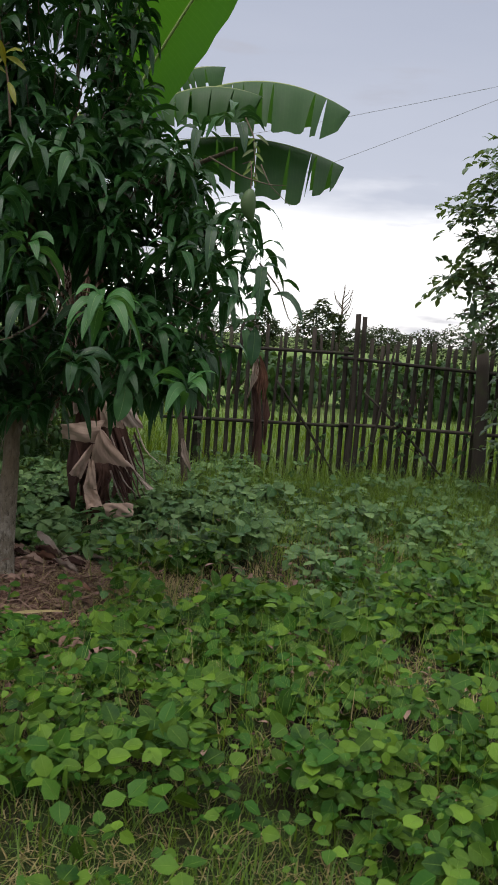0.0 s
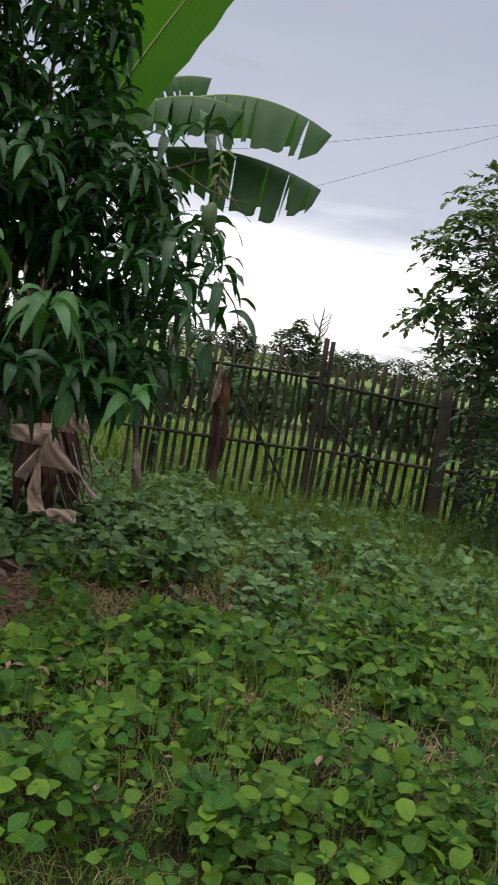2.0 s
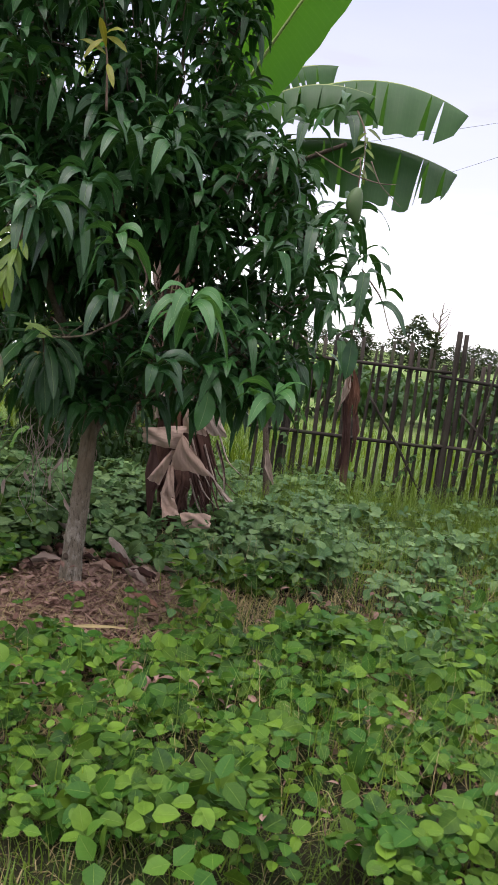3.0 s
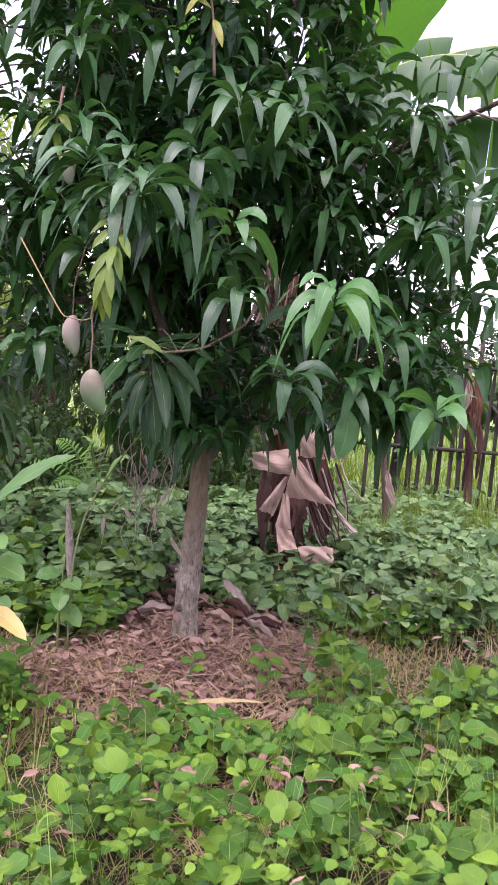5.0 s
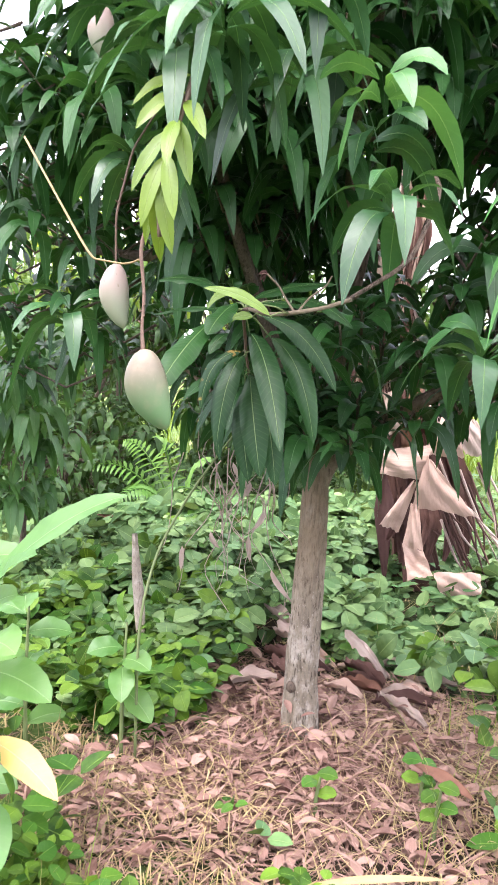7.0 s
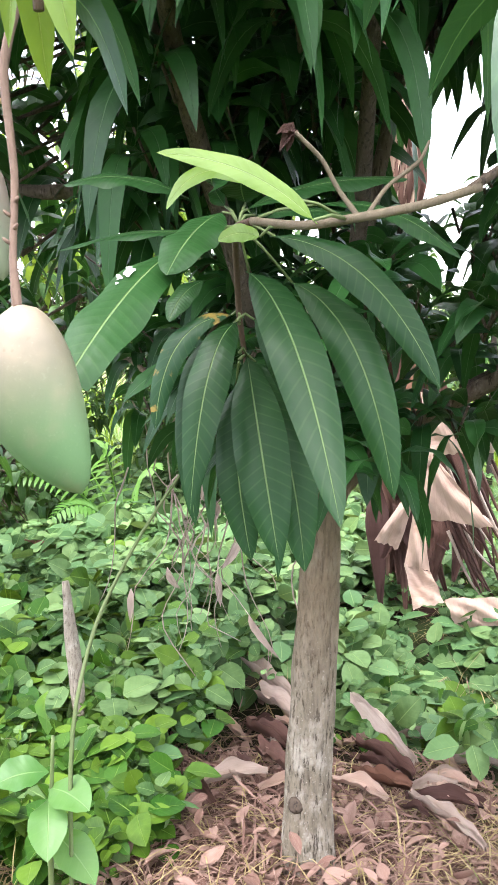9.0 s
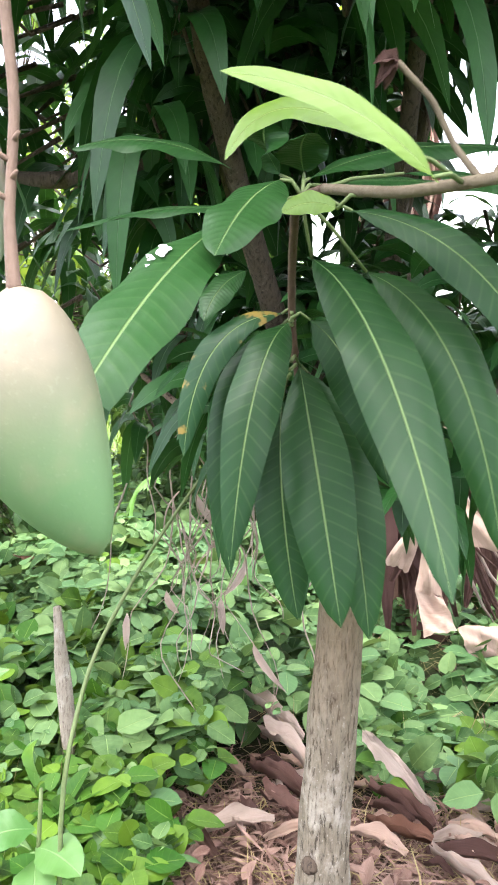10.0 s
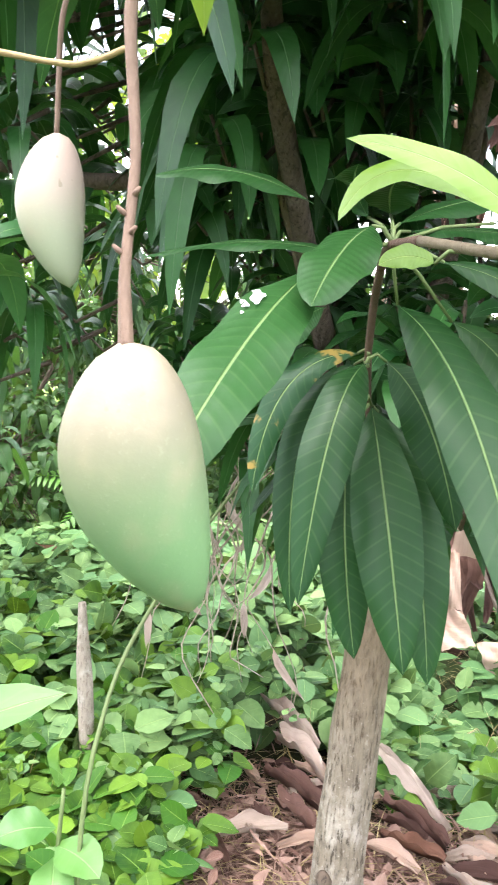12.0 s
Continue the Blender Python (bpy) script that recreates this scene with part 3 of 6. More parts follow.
limb(TWIG_A, [0.0022, 0.0018, 0.0017, 0.0019], "twig", M_TWIG, 7, 0.35)
limb(TWIG_B, [0.0021, 0.0018, 0.0016, 0.0012], "twig", M_TWIG, 7, 0.35)
wb = Build()
for k in range(5):
    a = np.asarray(TWIG_A[-1])
    leaf(wb, a, a + (R.uniform(-0.008, 0.004), R.uniform(-0.006, 0.006), 0.004), a + (R.uniform(-0.014, 0.0), R.uniform(-0.008, 0.008), R.uniform(-0.014, 0.004)), 0.007, (0.3, -0.8, 0.4), 6, 4, 0.9, 0.1)
part("withered_tip", wb, M_DARKDRY, tree, "withered brown shoot tip")
limb([(-0.985, 3.17, 1.216), (-1.01, 3.21, 1.215), (-1.02, 3.255, 1.18), (-1.024, 3.279, 1.141), (-1.02, 3.296, 1.085)], [0.0034, 0.0032, 0.003, 0.0028, 0.002], "twig", M_DARKTWIG, 8)
SHOOT_LEAVES = [
    ((-1.044, 3.173, 1.198), (-1.061, 3.104, 1.176), (-1.073, 3.021, 1.101), 0.052, 0),
    ((-1.018, 3.205, 1.227), (-1.029, 3.148, 1.215), (-1.034, 3.11, 1.173), 0.045, 0),
    ((-0.914, 3.06, 1.204), (-0.948, 3.038, 1.247), (-1.004, 3.008, 1.243), 0.018, 2),
    ((-0.936, 3.078, 1.221), (-1.002, 3.08, 1.273), (-1.012, 3.048, 1.213), 0.017, 3),
    ((-1.077, 3.297, 1.248), (-1.135, 3.288, 1.285), (-1.2, 3.288, 1.262), 0.042, 0),
    ((-1.041, 3.259, 1.209), (-1.102, 3.268, 1.232), (-1.204, 3.28, 1.2), 0.03, 0),
    ((-1.008, 3.228, 1.229), (-0.962, 3.266, 1.267), (-0.88, 3.327, 1.265), 0.04, 0),
    ((-1.001, 3.23, 1.226), (-0.949, 3.223, 1.235), (-0.897, 3.213, 1.221), 0.03, 0),
    ((-0.976, 3.19, 1.206), (-0.89, 3.19, 1.212), (-0.838, 3.18, 1.09), 0.035, 0),
    ((-0.95, 3.25, 1.236), (-0.885, 3.25, 1.25), (-0.828, 3.24, 1.19), 0.036, 0),
    ((-1.003, 3.222, 1.18), (-0.943, 3.152, 1.169), (-0.896, 3.072, 1.002), 0.045, 0),
    ((-0.969, 3.229, 1.172), (-0.893, 3.195, 1.165), (-0.87, 3.177, 1.002), 0.042, 0),
    ((-1.023, 3.273, 1.137), (-1.039, 3.208, 1.141), (-1.04, 3.184, 0.981), 0.04, 0),
    ((-1.028, 3.284, 1.143), (-1.097, 3.258, 1.151), (-1.092, 3.242, 1.039), 0.028, 1),
    ((-1.033, 3.302, 1.135), (-1.093, 3.275, 1.123), (-1.059, 3.258, 0.948), 0.035, 0),
    ((-1.02, 3.291, 1.109), (-0.994, 3.227, 1.052), (-0.97, 3.215, 0.934), 0.052, 0),
    ((-1.019, 3.311, 1.103), (-0.969, 3.274, 1.047), (-0.955, 3.257, 0.913), 0.05, 0),
    ((-0.973, 3.15, 1.202), (-0.989, 3.147, 1.212), (-1.004, 3.141, 1.199), 0.017, 3),
    ((-1.012, 3.277, 1.14), (-0.972, 3.274, 1.127), (-0.948, 3.275, 1.023), 0.04, 0),
    ((-1.038, 3.324, 1.08), (-1.039, 3.294, 1.018), (-1.012, 3.285, 0.912), 0.045, 0),
    ((-1.027, 3.245, 1.234), (-1.047, 3.244, 1.258), (-1.035, 3.227, 1.267), 0.04, 0),
    ((-1.016, 3.269, 1.239), (-1.021, 3.25, 1.258), (-1.008, 3.233, 1.26), 0.04, 0),
    ((-1.06, 3.291, 1.174), (-1.081, 3.274, 1.168), (-1.084, 3.258, 1.136), 0.025, 0),
]
for i, (b0, c0, t0, w0, look_kind) in enumerate(SHOOT_LEAVES):
    bd = Build()
    hang = unit(np.subtract(t0, b0))
    face = (0.05, -0.75, 0.65) if hang[2] < -0.5 else (0.05, -0.35, 0.94)
    if look_kind >= 2:
        face = (0.1, -0.85, 0.5)
    c0 = np.asarray(c0) * 0.85 + (np.asarray(b0) + np.asarray(t0)) * 0.075
    leaf(bd, b0, c0, t0, w0 * 0.94, face, 22, 8, 0.2, 0.03, 0.5 if look_kind < 2 else 0.45, R.uniform(-0.25, 0.25), i * 1.7, 0.86 if i == 0 else 1.0, roll=0.38 if look_kind < 2 else 0.2, sharp=0.62)
    blade = part("leaf", bd, (M_DEEP, M_SPOT, M_PALE, M_YOUNG)[look_kind], tree)
    if i == 0:
        # white droppings near the leaf's base
        g = bd.v[-1].reshape(23, 9, 3)
        side_c = 1.0 if g[7, 1, 2] > g[7, 7, 2] else 5.4
        up = unit(np.cross(g[4, 5] - g[4, 3], g[6, 4] - g[3, 4]))
        up = up if up[2] > 0 else -up
        db = Build()
        for r0, c0_, rad in ((8, 0.9, 0.0036), (8.7, 0.5, 0.0028), (9.4, 1.1, 0.0018), (7.6, 1.5, 0.002), (9.0, 1.8, 0.0013), (10.3, 0.8, 0.001)):
            c0_ = c0_ + side_c
            a0, c1 = int(r0), int(c0_)
            q = g[a0, c1] * (1 - r0 % 1) + g[a0 + 1, c1] * (r0 % 1) + (g[a0, c1 + 1] - g[a0, c1]) * (c0_ % 1) + up * 0.0016
            e1 = unit(g[a0 + 1, c1] - g[a0, c1])
            e2 = np.cross(up, e1)
            ring = [q + (e1 * math.cos(w) * 1.3 + e2 * math.sin(w)) * rad * (1 + 0.35 * math.sin(w * 3 + r0 * 5)) for w in np.linspace(0, 6.283, 14, endpoint=False)]
            db.add(np.array(ring + [q + up * 0.0006]), [(k, (k + 1) % 14, 14) for k in range(14)])
        part("dropping", db, M_WHITE, blade, "white droppings dried on the leaf")
    stem = (-1.022, 3.272, max(1.1, min(1.22, b0[2]))) if b0[2] < 1.15 else (-1.005, 3.205, 1.216)
    if look_kind >= 2:
        stem = (-0.905, 3.115, 1.212) if b0[0] > -0.95 else (-0.96, 3.15, 1.21)
    if np.linalg.norm(np.subtract(stem, b0)) < 0.09:
        pb = Build()
        tube(pb, [stem, (np.asarray(stem) + b0) / 2 + (0, 0, 0.004), np.asarray(b0) + 0.06 * (np.asarray(c0) - b0)], [0.0016, 0.0013, 0.0011], 5)
        part("petiole", pb, M_GREENSTEM, tree)


def whorl_leaves(c, n, length, width, droop, rnd, axis=(0, 0, 1), fresh=False):
    """Spines of the leaves round the end of a shoot at c."""
    c, out = np.asarray(c, float), []
    turn = rnd.uniform(0, 6.28)
    for i in range(n):
        a = turn + i * 2.39996 + rnd.uniform(-0.2, 0.2)
        young = i / max(n - 1, 1)
        ln = length * rnd.uniform(0.75, 1.1) * (1 - 0.35 * young)
        way = np.array([math.cos(a), math.sin(a), 0.0])
        d = droop * rnd.uniform(0.7, 1.25) * (1 - 0.6 * young)
        base = c + np.asarray(axis) * (0.05 * young - 0.03) + way * 0.008
        ctrl = base + way * ln * (0.42 - 0.1 * d) + np.array([0, 0, ln * (0.16 + 0.22 * young)])
        tip = base + way * ln * max(0.16, 0.85 - 0.5 * d) + np.array([0, 0, -ln * (0.95 * d - 0.3 * young)])
        face = unit(way * (0.35 + 0.55 * d) + np.array([0, 0, 0.75]) + rnd.normal(0, 0.34, 3))
        out.append((base, ctrl, tip, width * rnd.uniform(0.8, 1.15) * (1 - 0.25 * young), face))
    return out


NAMED_WHORLS = [
    ((-0.469, 3.03, 1.375), 15, 0.245, 1), ((-0.2, 3.37, 1.1), 9, 0.235, 2), ((-0.155, 3.58, 1.74), 9, 0.21, 0), ((0.05, 3.56, 1.6), 7, 0.2, 0), ((0.09, 3.58, 1.5), 6, 0.2, 0), ((-0.02, 3.56, 1.45), 8, 0.21, 0), ((-0.12, 3.55, 1.55), 9, 0.22, 0), ((-0.3, 3.55, 1.62), 10, 0.21, 0), ((-0.1, 3.75, 1.25), 7, 0.2, 0), ((-0.75, 3.14, 1.38), 9, 0.18, 0), ((-0.02, 3.45, 1.78), 6, 0.19, 0), ((-0.1, 3.56, 2.14), 8, 0.19, 0), ((-0.62, 3.3, 1.16), 8, 0.2, 0), ((-1.0, 3.61, 2.08), 14, 0.24, 0), ((-0.777, 3.7, 2.09), 11, 0.22, 0),
    ((-0.8, 3.24, 1.575), 7, 0.19, 1), ((-1.1, 3.22, 1.73), 12, 0.21, 0), ((-1.365, 3.4, 2.1), 12, 0.2, 0), ((-0.365, 3.76, 2.02), 11, 0.2, 0),
    ((-0.59, 3.93, 2.06), 11, 0.2, 0), ((-0.7, 3.88, 1.76), 10, 0.2, 0), ((-0.055, 3.6, 1.77), 8, 0.19, 0), ((0.02, 3.7, 1.66), 8, 0.18, 0),
    ((-0.194, 3.64, 1.6), 9, 0.2, 0), ((-0.25, 3.7, 2.13), 9, 0.2, 0), ((-0.44, 3.68, 1.36), 10, 0.2, 0), ((-0.25, 3.9, 1.35), 10, 0.2, 0),
    ((-0.68, 3.4, 1.93), 12, 0.22, 0), ((-0.95, 3.3, 1.62), 13, 0.23, 0), ((-1.3, 3.3, 1.86), 11, 0.2, 0), ((-1.56, 3.62, 1.2), 9, 0.2, 0),
    ((-0.84, 3.36, 1.93), 12, 0.22, 0), ((-1.0, 3.05, 1.64), 13, 0.24, 0), ((-1.22, 3.2, 1.72), 12, 0.24, 0), ((-1.3, 3.4, 1.5), 10, 0.2, 0), ((-1.1, 3.12, 1.62), 9, 0.2, 0), ((-1.22, 3.28, 1.62), 9, 0.2, 0), ((-0.83, 3.3, 1.5), 8, 0.18, 0), ((-0.9, 3.2, 1.75), 10, 0.22, 0),
]
wr = np.random.RandomState(3)
for c, n, ln, fresh in NAMED_WHORLS:
    for s in whorl_leaves(c, int(n * (0.9 if c[0] > -0.27 else 1.25)), ln * (1.25 if fresh else 1.32), 0.056 if fresh == 2 else 0.048 if fresh else 0.043, 0.7 if fresh == 1 else 0.5 if fresh else 0.66, wr):
        bd = Build()
        leaf(bd, *s, 9, 4, 0.13, 0.03, 0.46, wr.uniform(-0.4, 0.4), wr.uniform(0, 6))
        part("leaf", bd, M_FRESH if fresh else M_LEAF, tree)

CROWN = [
    ((-1.2, 4.25, 2.5), (0.72, 0.85, 1.1), 380), ((-0.5, 4.05, 1.78), (0.28, 0.42, 0.46), 38), ((-2.0, 4.1, 2.35), (0.8, 0.7, 1.05), 115), ((-0.55, 4.3, 1.8), (0.32, 0.4, 0.42), 32), ((-0.95, 4.6, 1.5), (0.55, 0.35, 0.32), 60), ((-0.38, 4.2, 1.35), (0.36, 0.4, 0.3), 22),
    ((-2.1, 4.5, 1.3), (0.45, 0.4, 0.35), 36), ((-1.5, 4.0, 1.65), (0.5, 0.5, 0.35), 85), ((-1.2, 4.2, 3.0), (0.55, 0.6, 0.5), 70), ((-0.5, 3.7, 1.2), (0.34, 0.3, 0.2), 30), ((-0.75, 4.45, 1.1), (0.4, 0.3, 0.2), 15), ((-0.25, 3.95, 1.65), (0.3, 0.3, 0.35), 14), ((-1.15, 3.9, 1.75), (0.65, 0.4, 0.3), 70),
    ((-0.98, 3.98, 1.06), (0.32, 0.24, 0.17), 20), ((-1.08, 4.03, 0.95), (0.14, 0.1, 0.07), 6), ((-1.4, 4.6, 1.0), (0.34, 0.2, 0.2), 20), ((-1.2, 4.7, 1.12), (0.3, 0.2, 0.18), 18), ((-0.95, 4.4, 2.35), (0.35, 0.35, 0.35), 50), ((-1.5, 4.4, 2.35), (0.4, 0.3, 0.4), 50), ((-1.25, 4.3, 1.3), (0.3, 0.25, 0.2), 20),
]
fol, twg = Build(), Build()
for c, r, n in CROWN:
    done = 0
    while done < n:
        d = unit(wr.normal(0, 1, 3)) * wr.uniform(0.45, 1.0) ** 0.5
        p = np.asarray(c) + d * r
        gap = np.array([-0.857, 3.6, 1.342]) + (np.array([-0.976, 5.9, 1.712]) - (-0.857, 3.6, 1.342)) * (p[1] - 3.6) / 2.3
        if (abs(p[0] - gap[0]) < 0.12 and -0.14 < p[2] - gap[2] < 0.21) or p[2] < 0.84 or (p[2] > 2.0 and p[0] > -0.66 + max(0.0, 2.4 - p[2])) or p[1] < 3.3 or (p[1] < 3.72 and p[2] < 1.5 and p[0] < -0.5) or (p[2] < 1.25 and -1.5 < p[0] < -0.75 and n > 20):
            continue
        done += 1
        for s in whorl_leaves(p, wr.randint(7, 12), wr.uniform(0.19, 0.28), 0.043, wr.uniform(0.35, 0.95), wr):
            leaf(fol, *s, 9, 2, 0.12, 0.03, 0.46, wr.uniform(-0.5, 0.5), wr.uniform(0, 6))
        back = p + (np.asarray((-1.0, 4.25, p[2] * 0.75 + 0.35)) - p) * wr.uniform(0.12, 0.3)
        tube(twg, [p + (0, 0, 0.02), (p + back) / 2 + (0, 0, -0.05), back], [0.0025, 0.0035, 0.005], 4)
tagged(part("foliage", fol, M_LEAF_J, tree), kind="stuff")
tagged(part("branchwork", twg, M_BARK_UP, tree), kind="stuff")

# young yellow-green growth on two shoots
for stem, tips in (
    ([(-1.08, 3.2, 1.71), (-1.05, 3.08, 1.58), (-1.044, 2.99, 1.47), (-1.055, 2.95, 1.38), (-1.05, 2.95, 1.31)], [(-0.985, 2.95, 1.44), (-1.09, 2.94, 1.37), (-1.02, 2.93, 1.33), (-1.07, 2.93, 1.32), (-1.03, 2.95, 1.285), (-1.1, 2.97, 1.46), (-1.01, 2.96, 1.38), (-1.085, 2.98, 1.3), (-1.12, 3.0, 1.5), (-1.03, 2.92, 1.4), (-1.06, 2.98, 1.275)]),
    ([(-0.94, 3.42, 2.02), (-0.955, 3.42, 2.18), (-0.975, 3.42, 2.28)], [(-1.06, 3.4, 2.25), (-0.88, 3.4, 2.22), (-0.91, 3.38, 2.09), (-0.98, 3.36, 2.32), (-1.03, 3.38, 2.18), (-0.89, 3.37, 2.28)]),
    ([(-1.36, 3.3, 1.95), (-1.35, 3.25, 1.85), (-1.34, 3.22, 1.78)], [(-1.28, 3.2, 1.8), (-1.4, 3.2, 1.78), (-1.3, 3.18, 1.72), (-1.36, 3.17, 1.86)]),
):
    limb(stem, np.linspace(0.005, 0.003, len(stem)), "shoot", M_SHOOT, 6, 0.05)
    for i, tp in enumerate(tips):
        fine = np.array([np.interp(np.linspace(0, len(stem) - 1, 30), range(len(stem)), [q[a] for q in stem]) for a in range(3)]).T
        s = fine[np.argmin(np.abs(np.linalg.norm(fine - tp, axis=1) - 0.11) + 0.3 * np.maximum(0, tp[2] - fine[:, 2]))]
        bd = Build()
        md = (np.asarray(s) + tp) / 2 + (0, -0.012, 0.02)
        leaf(bd, s, md, tp, 0.024, (0.1, -0.8, 0.5), 9, 4, 0.3, 0.03, 0.5, wr.uniform(-0.5, 0.5), i)
        part("leaf", bd, M_GOLD if stem[0][2] > 2.0 else M_YOUNG, tree)


# ---- fruit ----
def mango(top, tip, width, material, label, stalk):
    """A plump, slightly kidney-shaped fruit from its stalk end to its beak, hanging on its stalk."""
    top, tip = np.asarray(top, float), np.asarray(tip, float)
    axis = tip - top
    ln = np.linalg.norm(axis)
    axis = axis / ln
    side = unit(np.cross(axis, (0, -1.0, 0.001)))
    dep = np.cross(axis, side)
    s = np.linspace(0, 1, 25)
    prof = np.sin(np.pi * np.clip(s, 0, 1) ** 0.9) ** 0.58 * (1.03 - 0.16 * s)
    prof[0], prof[-1] = 0.03, 0.02
    bend = 0.07 * ln * np.sin(np.pi * s) - 0.05 * ln * s**3
    ang = np.linspace(0, 2 * np.pi, 28, endpoint=False)
    rows = [top + axis * ln * q + side * bd + np.outer(np.cos(ang), side) * pr * width / 2 + np.outer(np.sin(ang), dep) * pr * width * 0.45 for q, pr, bd in zip(s, prof, bend)]
    b = Build()
    b.grid(np.array(rows), None, wrap=True)
    b.uv[-1] = np.stack(np.broadcast_arrays(np.linspace(0, 1, 28)[None], s[:, None]), -1).reshape(-1, 2)
    fruit = thing("mango", label, "fruit", "mangoes on the tree")
    part("fruit", b, material, fruit)
    sb = Build()
    thick = 0.0029 if top[2] < 1.2 and top[0] < -1.0 else 0.0021
    tube(sb, [*stalk, top + axis * 0.003], [thick] * len(stalk) + [thick * 1.2], 9, 0.5, smooth_n=14 * len(stalk))
    for i in range(1, 5):
        q = np.asarray(stalk[-1]) * (1 - i / 6) + np.asarray(stalk[-2]) * i / 6
        tube(sb, [q, q + (0.003 * (-1) ** i, -0.003, 0.002), q + (0.005 * (-1) ** i, -0.004, 0.004)], [0.0017, 0.0014, 0.0008], 6)
    part("stalk", sb, M_SHOOT, fruit, "brownish pink stalk")
    return fruit


mango((-1.088, 2.985, 1.152), (-1.06, 3.0, 1.03), 0.068, M_MANGO, "large pale mango, cream above and green at its tip", [(-1.08, 3.2, 1.71), (-1.07, 3.13, 1.58), (-1.085, 3.04, 1.42), (-1.106, 3.008, 1.3), (-1.094, 3.0, 1.23), (-1.093, 2.992, 1.18)])
mango((-1.287, 3.295, 1.292), (-1.27, 3.285, 1.172), 0.058, M_MANGO_PINK, "pinkish cream mango hanging on a thin stalk", [(-1.2, 3.45, 1.7), (-1.245, 3.4, 1.6), (-1.268, 3.32, 1.5), (-1.288, 3.295, 1.38)])
mango((-1.425, 3.5, 1.81), (-1.415, 3.49, 1.7), 0.058, M_MANGO_PINK, "pinkish mango high among the leaves", [(-1.4, 3.5, 2.05), (-1.425, 3.5, 1.92)])
mango((-0.01, 3.36, 1.845), (-0.005, 3.36, 1.72), 0.06, M_MANGO_GREEN, "green mango hanging at the crown's edge", [(-0.06, 3.58, 1.97), (-0.02, 3.4, 1.95), (-0.01, 3.36, 1.9)])
for b0, c0, t0, w0, m0 in (((-0.46, 3.5, 1.075), (-0.45, 3.47, 1.02), (-0.475, 3.46, 0.925), 0.075, M_FRESH), ((0.03, 3.66, 1.34), (0.04, 3.63, 1.28), (0.03, 3.63, 1.18), 0.06, M_LEAF)):
    bd = Build()
    leaf(bd, b0, c0, t0, w0, (0.15, -0.9, 0.3), 12, 6, 0.2, 0.04, 0.5, 0.2, 1.0)
    part("leaf", bd, m0, tree)
    limb([np.asarray(b0) + (0.0, 0.06, 0.24), np.asarray(b0) + (0.004, 0.01, 0.09), b0], [0.003, 0.002, 0.0016], "twig", M_TWIG, 5)
# dry flower stalk with yellow bracts at the crown's edge
limb([(-0.06, 3.56, 2.14), (-0.02, 3.48, 2.06), (-0.008, 3.46, 1.97), (0.0, 3.45, 1.9)], [0.004, 0.003, 0.0025, 0.0015], "twig", M_TWIG, 5)
for i in range(12):
    bd = Build()
    q = np.array([-0.012, 3.465, 2.06 - 0.014 * i])
    way = np.array([math.cos(i * 2.4), 0.5 * math.sin(i * 2.4), -0.7])
    leaf(bd, q, q + way * 0.02 + (0, 0, 0.012), q + way * wr.uniform(0.035, 0.06), 0.013, (0.1, -0.9, 0.4), 5, 2, 0.4, 0.05)
    part("leaf", bd, M_PALE if i % 2 else M_GREENSTEM, tree)
limb([(-1.42, 3.2, 1.5), (-1.199, 3.03, 1.284), (-1.177, 3.03, 1.281), (-1.159, 3.03, 1.278), (-1.141, 3.03, 1.276), (-1.127, 3.03, 1.279), (-1.115, 3.03, 1.284)], [0.0022, 0.002, 0.0018, 0.0017, 0.0017, 0.0017, 0.0016], "twig", M_TENDRIL, 7, 0.2)
limb([(-0.2, 3.65, 2.0), (-0.05, 3.45, 1.9), (0.06, 3.35, 1.86), (0.12, 3.33, 1.86)], [0.004, 0.003, 0.002, 0.001], "twig", M_TWIG, 5)
limb([(0.02, 3.4, 1.94), (0.06, 3.36, 1.86), (0.14, 3.34, 1.79)], [0.003, 0.002, 0.001], "twig", M_TWIG, 5)
limb([(0.03, 3.7, 1.6), (0.12, 3.66, 1.5), (0.17, 3.62, 1.37), (0.25, 3.6, 1.33)], [0.004, 0.003, 0.002, 0.001], "twig", M_TWIG, 5)


